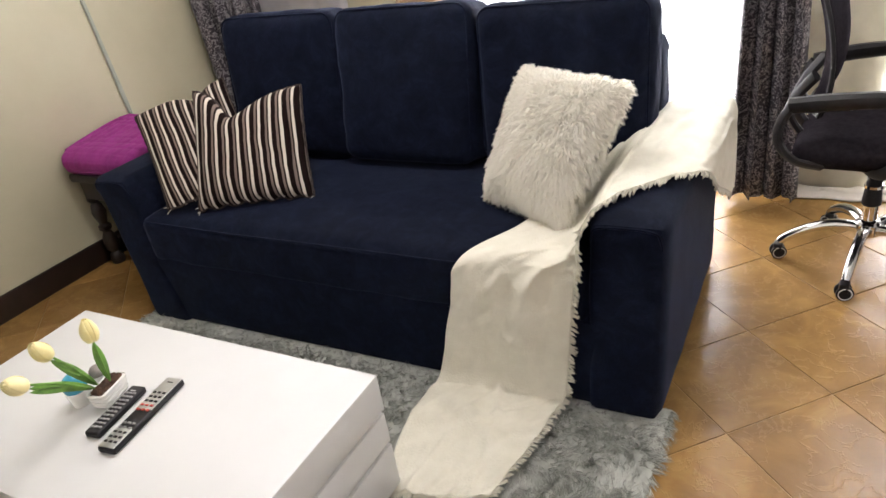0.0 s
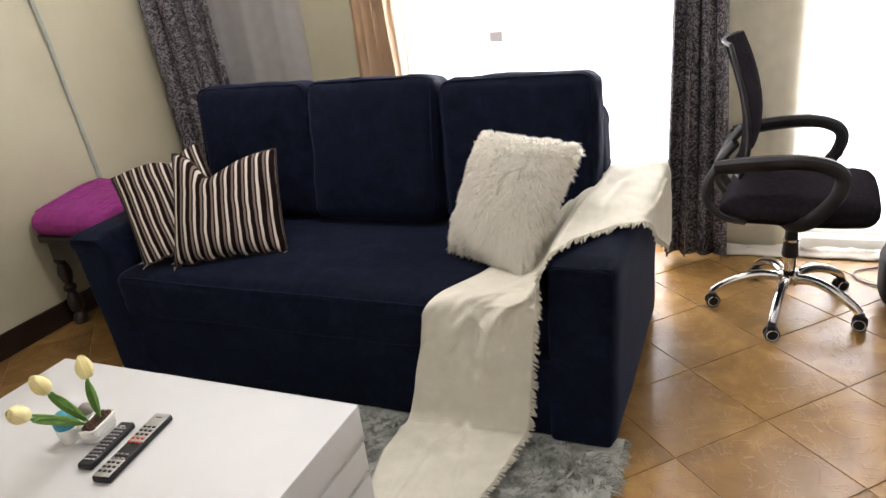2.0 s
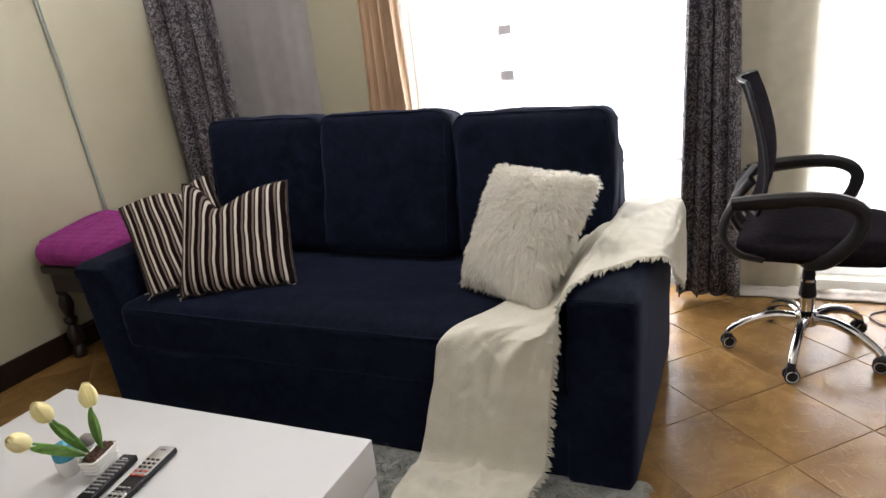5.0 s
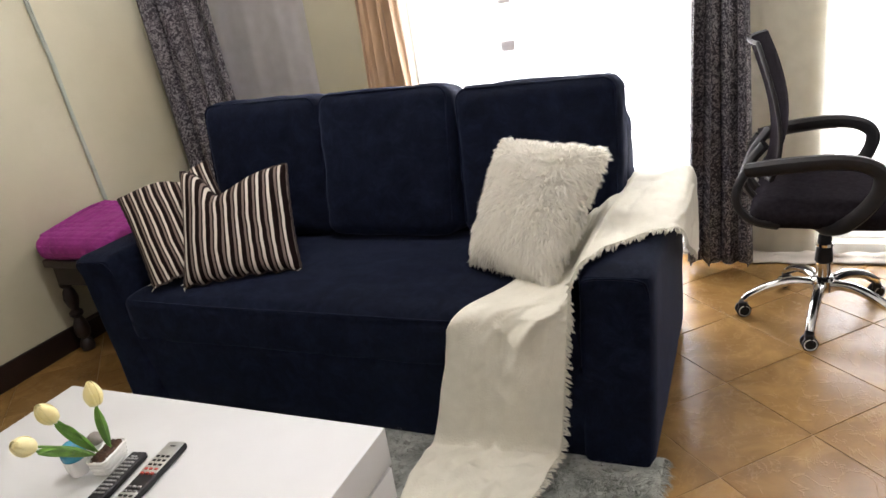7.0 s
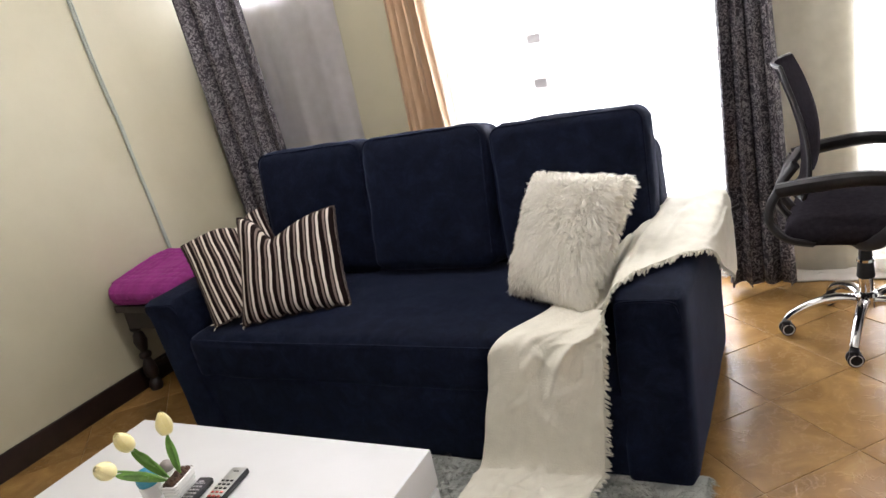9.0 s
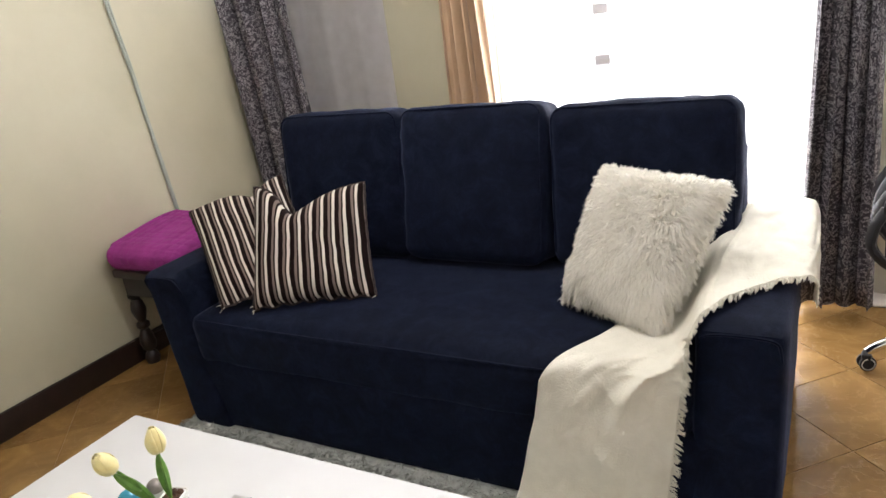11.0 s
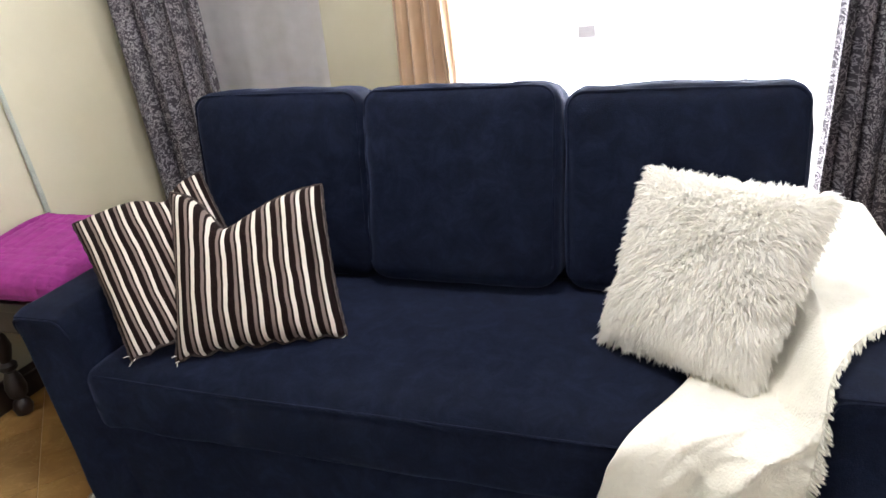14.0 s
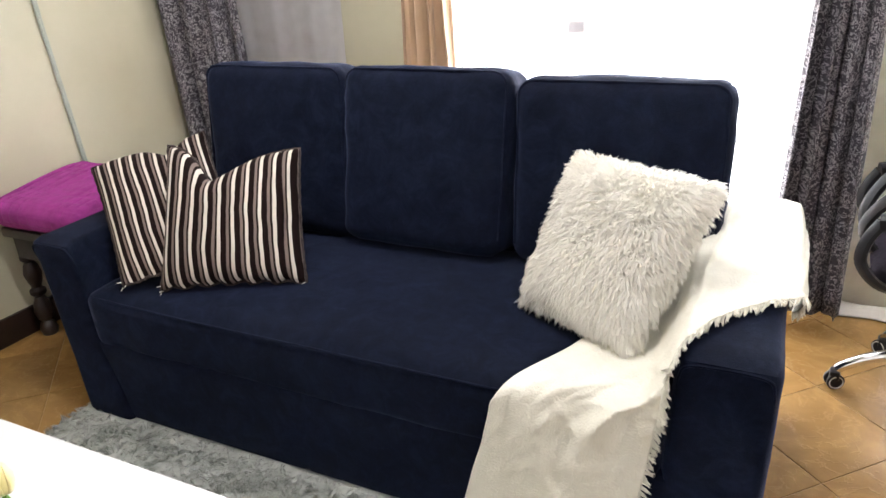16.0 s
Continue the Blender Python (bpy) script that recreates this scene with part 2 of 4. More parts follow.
M_REDKEY = plain("red_keys", (0.5, 0.06, 0.05), (0.55, 0.09, 0.07), 30, 0.5)
M_POT = plain("white_glaze", (0.78, 0.77, 0.74), (0.84, 0.83, 0.8), 12, 0.2)
M_SOIL = plain("brown_moss", (0.04, 0.02, 0.012), (0.12, 0.06, 0.035), 90, 0.95, fine=150, bump=1.0, depth=0.01)
M_PETAL = plain("yellow_petal", (0.82, 0.7, 0.3), (0.88, 0.8, 0.46), 24, 0.6, sheen=0.2)
M_LEAF = plain("tulip_green", (0.075, 0.19, 0.025), (0.16, 0.33, 0.05), 22, 0.5)
M_BLUE = plain("turquoise_glaze", (0.03, 0.24, 0.36), (0.06, 0.34, 0.46), 20, 0.25)
M_STONE = plain("grey_stone", (0.2, 0.17, 0.15), (0.34, 0.3, 0.27), 40, 0.7)
M_BAG = plain("dark_nylon", (0.004, 0.005, 0.011), (0.009, 0.01, 0.022), 14, 0.75, fine=320, bump=0.4)
M_BLUETRIM = plain("blue_trim", (0.008, 0.01, 0.09), (0.012, 0.018, 0.13), 14, 0.6)
M_WIRE = plain("brown_wire", (0.08, 0.035, 0.02), (0.12, 0.05, 0.03), 14, 0.5)
M_RINGLIGHT = plain("pale_diffuser", (0.62, 0.6, 0.58), (0.7, 0.68, 0.66), 14, 0.5)
M_SCREEN = plain("dark_screen", (0.01, 0.01, 0.012), (0.016, 0.016, 0.02), 14, 0.15)

# ---- mesh tools ----
ORIGIN = {}


def to_mesh(name, bm, material, smooth=True):
    bmesh.ops.recalc_face_normals(bm, faces=bm.faces)
    me = bpy.data.meshes.new(name)
    bm.to_mesh(me)
    bm.free()
    me.materials.append(material)
    if smooth:
        me.shade_smooth()
        me.set_sharp_from_angle(angle=radians(38))
    return me


def thing(name, origin, label, category, group="", kind=""):
    """An empty at the thing's base."""
    ob = new(name)
    ob.location, ob.empty_display_size = origin, 0.05
    ORIGIN[ob] = Vector(origin)
    return tagged(ob, label, category, group, kind)


def part(name, bm, material, parent, label="", smooth=True):
    """One mesh under a thing or under a part, given in world places."""
    bmesh.ops.translate(bm, verts=bm.verts, vec=-ORIGIN[parent])
    ob = new(name, to_mesh(name, bm, material, smooth))
    ob.parent = parent
    ORIGIN[ob] = ORIGIN[parent]
    return tagged(ob, label)


def solo(name, bm, material, origin, label, category, kind="", smooth=True, group=""):
    """A thing of one mesh."""
    bmesh.ops.translate(bm, verts=bm.verts, vec=-Vector(origin))
    ob = new(name, to_mesh(name, bm, material, smooth))
    ob.location = origin
    ORIGIN[ob] = Vector(origin)
    return tagged(ob, label, category, group, kind)


def box(x0, x1, y0, y1, z0, z1, bevel=0.0, seg=2, bm=None):
    bm = bm or bmesh.new()
    r = bmesh.ops.create_cube(bm, size=1)
    for v in r["verts"]:
        v.co = Vector(((x0 + x1) / 2 + v.co.x * (x1 - x0), (y0 + y1) / 2 + v.co.y * (y1 - y0), (z0 + z1) / 2 + v.co.z * (z1 - z0)))
    if bevel:
        edges = list({e for v in r["verts"] for e in v.link_edges})
        bmesh.ops.bevel(bm, geom=edges, offset=bevel, segments=seg, profile=0.5, affect="EDGES")
    return bm


def soft_box(x0, x1, y0, y1, z0, z1, r, cuts=12, bulge=(0, 0, 0), ripple=0.0, seed=0.0):
    """An upholstered block: round edges, faces that swell, a slightly uneven skin."""
    bm = bmesh.new()
    bmesh.ops.create_cube(bm, size=2)
    bmesh.ops.subdivide_edges(bm, edges=bm.edges, cuts=cuts, use_grid_fill=True)
    half = Vector(((x1 - x0) / 2, (y1 - y0) / 2, (z1 - z0) / 2))
    mid = Vector(((x0 + x1) / 2, (y0 + y1) / 2, (z0 + z1) / 2))
    for v in bm.verts:
        u = v.co.copy()
        q = Vector([math.copysign(abs(a) ** 0.75, a) * h for a, h in zip(u, half)])
        core = Vector([max(-(h - r), min(h - r, a)) for a, h in zip(q, half)])
        d = q - core
        if d.length > 1e-9:
            q = core + d.normalized() * min(r, max(d.length, r if max(abs(a) for a in u) > 0.999 else 0))
        for k in range(3):
            i, j = (k + 1) % 3, (k + 2) % 3
            w = max(0, 1 - u[i] ** 2) * max(0, 1 - u[j] ** 2)
            q[k] += math.copysign(bulge[k], u[k]) * w * (abs(u[k]) > 0.9)
        q += mid
        if ripple:
            n = noise.noise(q * 7 + Vector((seed, seed, seed))) + 0.5 * noise.noise(q * 19 + Vector((seed, 0, 0)))
            q += d.normalized() * ripple * n if d.length > 1e-9 else Vector((0, 0, 0))
        v.co = q
    return bm


def tube(pts, r, seg=8, closed=False, bm=None, flat=1.0):
    """A round rod along a line of points; r may be one radius or one for each point."""
    bm = bm or bmesh.new()
    pts = [Vector(p) for p in pts]
    n = len(pts)
    rs = r if isinstance(r, (list, tuple)) else [r] * n
    rings, up = [], None
    for i, p in enumerate(pts):
        a = pts[(i - 1) % n] if closed or i else p
        b = pts[(i + 1) % n] if closed or i < n - 1 else p
        d = (b - a).normalized()
        if up is None:
            up = d.orthogonal().normalized()
        up = (up - d * up.dot(d)).normalized()
        side = d.cross(up)
        rings.append([bm.verts.new(p + rs[i] * (math.cos(t) * up + flat * math.sin(t) * side)) for t in (2 * math.pi * k / seg for k in range(seg))])
    for i in range(n if closed else n - 1):
        A, B = rings[i], rings[(i + 1) % n]
        for k in range(seg):
            bm.faces.new((A[k], A[(k + 1) % seg], B[(k + 1) % seg], B[k]))
    if not closed:
        bm.faces.new(rings[0])
        bm.faces.new(rings[-1])
    return bm


def lathe(profile, c, seg=20, bm=None, turn=None):
    """A turned shape from (radius, height) pairs, on the base point c."""
    bm = bm or bmesh.new()
    m = Matrix.Translation(c) @ (turn or Matrix())
    rings = [[bm.verts.new(m @ Vector((r * math.cos(a), r * math.sin(a), z))) for a in (2 * math.pi * k / seg for k in range(seg))] for r, z in profile]
    for A, B in zip(rings, rings[1:]):
        for k in range(seg):
            bm.faces.new((A[k], A[(k + 1) % seg], B[(k + 1) % seg], B[k]))
    bm.faces.new(rings[0])
    bm.faces.new(rings[-1])
    return bm


def sheet(fn, nu, nv, bm=None, uvscale=(1, 1)):
    """A grid of points fn(u, v), with a UV map."""
    bm = bm or bmesh.new()
    uvl = bm.loops.layers.uv.get("UVMap") or bm.loops.layers.uv.new("UVMap")
    vs = [[bm.verts.new(fn(i / nu, j / nv)) for j in range(nv + 1)] for i in range(nu + 1)]
    for i in range(nu):
        for j in range(nv):
            f = bm.faces.new((vs[i][j], vs[i + 1][j], vs[i + 1][j + 1], vs[i][j + 1]))
            for l, (a, b) in zip(f.loops, ((i, j), (i + 1, j), (i + 1, j + 1), (i, j + 1))):
                l[uvl].uv = (a / nu * uvscale[0], b / nv * uvscale[1])
    return bm


def glide(rows, t):
    """A smooth curve through a list of points, t from 0 to 1."""
    n = len(rows) - 1
    f = min(t * n, n - 1e-6)
    i = int(f)
    s = f - i
    p0, p1, p2, p3 = (Vector(rows[max(0, min(n, k))]) for k in (i - 1, i, i + 1, i + 2))
    return 0.5 * (2 * p1 + (p2 - p0) * s + (2 * p0 - 5 * p1 + 4 * p2 - p3) * s * s + (3 * p1 - p0 - 3 * p2 + p3) * s ** 3)


def strands(name, roots, ways, lengths, width, sag, material, parent, seed=1, label=""):
    """Many tapered strands of pile in one mesh."""
    rng = np.random.default_rng(seed)
    n = len(roots)
    ways = ways / np.linalg.norm(ways, axis=1, keepdims=True)
    side = np.cross(ways, rng.normal(size=(n, 3)))
    side /= np.linalg.norm(side, axis=1, keepdims=True) + 1e-9
    L = lengths[:, None]
    mid = roots + ways * L * 0.55 + np.array([0, 0, -1]) * sag * L * 0.3
    tip = roots + ways * L + np.array([0, 0, -1]) * sag * L
    w = width * rng.uniform(0.7, 1.3, (n, 1))
    co = np.stack([roots - side * w, roots + side * w, mid + side * w * 0.8, mid - side * w * 0.8, tip], 1).reshape(-1, 3)
    co -= np.array(ORIGIN[parent])
    b = np.arange(n) * 5
    loops = np.stack([b, b + 1, b + 2, b + 3, b + 3, b + 2, b + 4], 1).ravel()
    starts = np.stack([np.arange(n) * 7, np.arange(n) * 7 + 4], 1).ravel()
    me = bpy.data.meshes.new(name)
    me.vertices.add(n * 5)
    me.vertices.foreach_set("co", co.ravel())
    me.loops.add(n * 7)
    me.loops.foreach_set("vertex_index", loops.astype(np.int32))
    me.polygons.add(n * 2)
    me.polygons.foreach_set("loop_start", starts.astype(np.int32))
    me.update(calc_edges=True)
    me.validate()
    me.materials.append(material)
    ob = new(name, me)
    ob.parent = parent
    ORIGIN[ob] = ORIGIN[parent]
    return tagged(ob, label, kind="stuff")


def clumped(p, scale, seed):
    """A soft random direction that neighbours share."""
    return Vector((noise.noise(p * scale + Vector((seed, 0, 0))), noise.noise(p * scale + Vector((0, seed, 7))), noise.noise(p * scale + Vector((3, 0, seed)))))

# ---- room ----
X0, X1, Y0, Y1, TOP = -2.74, 1.75, -2.7, 1.6, 2.5


def wall(name, boxes, label, paint=M_WALL):
    bm = bmesh.new()
    for b in boxes:
        box(*b, bm=bm)
    return solo(name, bm, paint, (0, 0, 0), label, "wall", "structure", smooth=False)


north = [(X0 - 0.2, -2.66, 0, TOP), (-2.66, -1.96, 0, 1.84), (-2.66, -1.96, 2.34, TOP), (-1.96, -1.38, 0, TOP), (-1.38, 0.02, 0, 0.06), (-1.38, 0.02, 2.34, TOP),
         (0.02, 0.53, 0, TOP), (0.53, 1.0, 0, 0.06), (0.53, 1.0, 2.34, TOP), (1.0, X1 + 0.2, 0, TOP)]
wall("wall_north", [(a, b, Y1, Y1 + 0.2, c, d) for a, b, c, d in north], "cream painted wall with tall windows")
wall("wall_west", [(X0 - 0.2, X0, Y0, Y1, 0, TOP)], "cream painted plaster wall with a cable")
# unseen walls, added white; the south one stands close to bounce light forward
wall("wall_east", [(X1, X1 + 0.2, Y0, Y1, 0, TOP)], "unseen wall, painted white to bounce light", M_WHITE)
wall("wall_south", [(X0 - 0.2, X1 + 0.2, Y0 - 0.2, Y0, 0, TOP)], "unseen wall, painted white to bounce light", M_WHITE)
solo("ceiling", box(X0 - 0.2, X1 + 0.2, Y0 - 0.2, Y1 + 0.2, TOP, TOP + 0.15), M_CEIL, (0, 0, 0), "plain white painted ceiling", "ceiling", "structure", False)
floor = solo("floor", box(X0 - 0.2, X1 + 0.2, Y0 - 0.2, Y1 + 0.2, -0.2, -0.0024), M_GROUT, (0, 0, 0), "glazed ochre ceramic tile floor laid diagonally with dark grout", "floor", "structure", False)


fixture = thing("ceiling_lamp", (-0.9, -0.05, TOP), "bare round bulb in a white ceiling holder", "lamp")
part("rose", lathe([(0.01, -0.03), (0.04, -0.026), (0.05, -0.001), (0.02, 0.0)], (-0.9, -0.05, TOP)), M_FRAME, fixture)
part("holder", lathe([(0.012, -0.12), (0.018, -0.118), (0.018, -0.06), (0.012, -0.03)], (-0.9, -0.05, TOP)), M_FRAME, fixture)


def skirting(x0, x1, y0, y1, label):
    bm = box(x0, x1, y0, y1, 0, 0.115, 0.006)
    return solo("baseboard", bm, M_DARKWOOD, ((x0 + x1) / 2, (y0 + y1) / 2, 0), label, "baseboard", "structure")


skirting(X0, X0 + 0.018, Y0, Y1, "dark brown wooden baseboard along the wall")
skirting(X0 + 0.018, -1.4, Y1 - 0.018, Y1, "dark brown wooden baseboard behind the sofa")
skirting(1.02, X1, Y1 - 0.018, Y1, "dark brown wooden baseboard under the desk")


def window(name, x0, x1, z0, z1, bars_x, bars_z, thick_x, thick_z, label):
    """A steel window with glazing bars; the panes cast no shadow."""
    w = thing(name, ((x0 + x1) / 2, Y1 + 0.1, z0), label, "window", kind="structure")
    y = Y1 + 0.1
    bm = bmesh.new()
    for b in ((x0, x0 + 0.04, z0, z1), (x1 - 0.04, x1, z0, z1), (x0 + 0.04, x1 - 0.04, z0, z0 + 0.04), (x0 + 0.04, x1 - 0.04, z1 - 0.04, z1)):
        box(b[0], b[1], y - 0.025, y + 0.025, b[2], b[3], 0.004, 1, bm)
    part("window_frame", bm, M_FRAME, w)
    for x in bars_x:
        h = 0.035 if x in thick_x else 0.012
        part("glazing_bar", box(x - h, x + h, y - 0.018, y + 0.018, z0 + 0.04, z1 - 0.04, 0.003, 1), M_FRAME, w)
    for z in bars_z:
        h = 0.032 if z in thick_z else 0.011
        part("glazing_bar", box(x0 + 0.04, x1 - 0.04, y - 0.014, y + 0.014, z - h, z + h, 0.003, 1), M_FRAME, w)
    xs, zs = sorted([x0 + 0.03, *bars_x, x1 - 0.03]), sorted([z0 + 0.03, *bars_z, z1 - 0.03])
    for xa, xb in zip(xs, xs[1:]):
        for za, zb in zip(zs, zs[1:]):
            pane = part("pane", box(xa, xb, y - 0.002, y + 0.002, za, zb), M_GLASS, w, smooth=False)
            pane.visible_shadow = False
    return w


LEVELS = [0.4, 0.61, 0.82, 1.055, 1.337, 1.54, 1.76, 1.98, 2.16]
window("window_1", -1.38, 0.02, 0.06, 2.34, [-1.12, -0.92, -0.466, -0.247], LEVELS, [-0.92, -0.466], [1.055, 1.98], "tall white steel window door with small panes")
window("window_2", 0.53, 1.0, 0.06, 2.34, [0.757], [0.43, 0.66, 0.88, 1.09, 1.35, 1.57, 1.8, 2.05], [], [1.09, 1.8], "narrow tall white window beside the desk")
window("window_3", -2.66, -1.96, 1.84, 2.34, [-2.31], [2.09], [], [], "small high white window over the corner")


def curtain(name, foot, head, z0, z1, folds, amp, material, label, thick=0.003, seed=0.0, sharp=0.35, group=""):
    """A hanging cloth with uneven folds; foot and head give its two edges in plan, at the hem and at the rail."""
    (ax, ay, bx, by), (cx, cy, dx, dy) = foot, head
    across = Vector((bx - ax, by - ay, 0))
    width = across.length
    across.normalize()
    out = Vector((across.y, -across.x, 0))

    def at(u, v):
        wob = noise.noise(Vector((u * folds * 0.6 + seed, v * 1.3, seed)))
        a = amp * (0.75 + 0.5 * (1 - v)) * (0.8 + 0.5 * wob)
        ph = 2 * math.pi * folds * (u + 0.03 * noise.noise(Vector((u * 5 + seed, v * 2.2, 1))))
        low = Vector((ax + (bx - ax) * u, ay + (by - ay) * u, 0))
        high = Vector((cx + (dx - cx) * u, cy + (dy - cy) * u, 0))
        p = low.lerp(high, v) + across * 0.25 * a * math.sin(2 * ph)
        p += out * (a * math.sin(ph) + sharp * a * math.sin(2.3 * ph + seed) + 0.01 * (1 - v))
        p.z = z0 + (z1 - z0) * v
        return p

    bm = sheet(at, int(folds * 14), 26, uvscale=(width * 2.2, (z1 - z0)))
    ob = solo(name, bm, material, ((ax + bx) / 2, (ay + by) / 2, z0), label, "curtain", group=group)
    if thick:
        ob.modifiers.new("cloth", "SOLIDIFY").thickness = thick
    return ob


def straight(x0, x1, y):
    return (x0, y, x1, y), (x0, y, x1, y)


curtain("sheer_curtain", *straight(-1.36, 0.04, 1.53), 0.02, 2.45, 17, 0.012, M_SHEER, "white voile curtain over the tall window", 0, seed=2, group="sheer curtains")
curtain("sheer_curtain", *straight(0.5, 1.0, 1.555), 0.015, 2.45, 7, 0.01, M_SHEER, "white voile curtain reaching the floor beside the desk", 0, seed=5, group="sheer curtains")
curtain("sheer_curtain", *straight(-2.57, -1.905, 1.545), 0.05, 2.45, 3, 0.008, M_VOILE, "pale grey voile panel under the high window", 0, seed=8, group="sheer curtains")
curtain("sheer_curtain", *straight(0.2, 0.56, 1.58), 0.02, 2.45, 2.5, 0.003, M_CREAMVOILE, "cream voile curtain gathered beside the window", 0, seed=11, group="sheer curtains")
curtain("printed_curtain", (-2.70, 1.31, -2.343, 1.43), (-2.63, 1.1, -2.455, 1.42), 0.02, 2.45, 3.5, 0.035, M_PRINT, "dark grey leaf-print curtain hanging in the corner", seed=1, group="leaf-print curtains")
curtain("printed_curtain", (-0.028, 1.435, 0.25, 1.435), (0.04, 1.435, 0.19, 1.435), 0.03, 2.45, 3.5, 0.036, M_PRINT, "dark grey leaf-print curtain drawn together between windows", seed=4, group="leaf-print curtains")
curtain("satin_curtain", (-1.551, 1.45, -1.255, 1.45), (-1.525, 1.45, -1.38, 1.45), 0.03, 2.45, 3.5, 0.042, M_BEIGE, "shiny beige satin curtain drawn to one side", seed=6, sharp=0.5)
for z in (1.075, 1.285, 1.5):
    solo("paper_tag", box(-0.84, -0.776, 1.496, 1.5, z - 0.021, z + 0.021), M_PAPER, (-0.807, 1.498, z - 0.021), "small grey paper tag on the window curtain", "tag", group="paper tags on the curtain")

# sheer that lies bunched on the floor
def hem_at(u, v):
    """A skirt of cloth that reaches the floor and lies a little way out on it."""
    y, z = [(1.556, 0.032), (1.54, 0.018), (1.525, 0.011), (1.51, 0.007), (1.495, 0.005)][round(v * 4)]
    n = noise.noise(Vector((u * 9, v * 1.5, 3.0)))
    return Vector((0.2 + 0.78 * u, y + 0.03 * n * (1 - v) + 0.05 * v * noise.noise(Vector((u * 5, 0.0, 8.0))), z + 0.014 * max(0, noise.noise(Vector((u * 16, v * 3, 1.0)))) * (v < 0.99)))


solo("curtain_hem", sheet(hem_at, 60, 4), M_LINEN, (0.6, 1.47, 0), "white curtain hem lying on the floor tiles", "curtain").modifiers.new("cloth", "SOLIDIFY").thickness = 0.004

# conduit on the wall
solo("wall_cable", tube([glide([(X0 + 0.008, 0.575, 2.49), (X0 + 0.008, 0.6, 1.7), (X0 + 0.012, 0.637, 1.3), (X0 + 0.008, 0.648, 1.16), (X0 + 0.01, 0.685, 0.58), (X0 + 0.01, 0.70, 0.12)], i / 40) for i in range(41)], 0.0065, 8, flat=0.8),
     M_CABLE, (X0, 0.7, 0.12), "grey-green cable clipped up the cream wall", "cable")
solo("wall_cable", tube([glide([(X0 + 0.006, 0.593, 2.49), (X0 + 0.006, 0.617, 1.7), (X0 + 0.006, 0.652, 1.3), (X0 + 0.006, 0.662, 1.1), (X0 + 0.006, 0.70, 0.58), (X0 + 0.006, 0.72, 0.12)], i / 40) for i in range(41)], 0.005, 8),
     M_CABLE, (X0, 0.72, 0.12), "thin grey cable beside the thicker one", "cable")

# ---- sofa ----
sofa = thing("sofa", (-1.06, 0.45, 0), "navy blue velvet three-seat sofa with loose back cushions", "sofa")
part("base", soft_box(-1.965, -0.06, -0.034, 0.88, 0.004, 0.3, 0.03, 10), M_VELVET, sofa)
part("back_frame", soft_box(-2.0, -0.165, 0.72, 0.92, 0.02, 0.872, 0.05, 12, ripple=0.004), M_VELVET, sofa)


def seam(pts, parent, r=0.005):
    n = len(pts) * 6
    return part("piping", tube([glide(pts, i / n) for i in range(n + 1)], r, 6), M_VELVET, parent)


def arm(x0, x1, slant, pivot):
    """A padded arm with a rounded top, leaning outwards from its foot."""
    bm = soft_box(x0, x1, -0.005, 0.9, 0.004, 0.595, 0.03, 16, (0.006, 0.004, 0.008), 0.003, x0)
    for v in bm.verts:
        v.co.x += slant * (v.co.z - pivot)
        if v.co.y < 0.1:
            v.co.y -= 0.05 * max(0, 1 - v.co.z / 0.5)
    a = part("arm", bm, M_VELVET, sofa)
    fx = lambda x, z: x + slant * (z - pivot)
    seam([(fx(x0 + 0.012, 0.5), 0.012, 0.5), (fx(x0 + 0.014, 0.55), -0.001, 0.55), (fx(x0 + 0.03, 0.58), -0.004, 0.579), (fx((x0 + x1) / 2, 0.58), -0.007, 0.586),
          (fx(x1 - 0.03, 0.58), -0.004, 0.579), (fx(x1 - 0.014, 0.55), -0.001, 0.55), (fx(x1 - 0.012, 0.5), 0.012, 0.5)], a, 0.004)


arm(-0.205, 0.0, 0.014, 0.2)
arm(-2.12, -1.925, -0.25, 0.41)
seat = part("seat_cushion", soft_box(-1.938, -0.203, -0.03, 0.72, 0.262, 0.455, 0.042, 26, (0, 0.01, 0.026), 0.006, 3), M_VELVET, sofa)
seam([(-1.9, -0.02, 0.44), (-1.5, -0.031, 0.44), (-1.06, -0.034, 0.443), (-0.6, -0.031, 0.44), (-0.23, -0.02, 0.44)], seat, 0.0035)


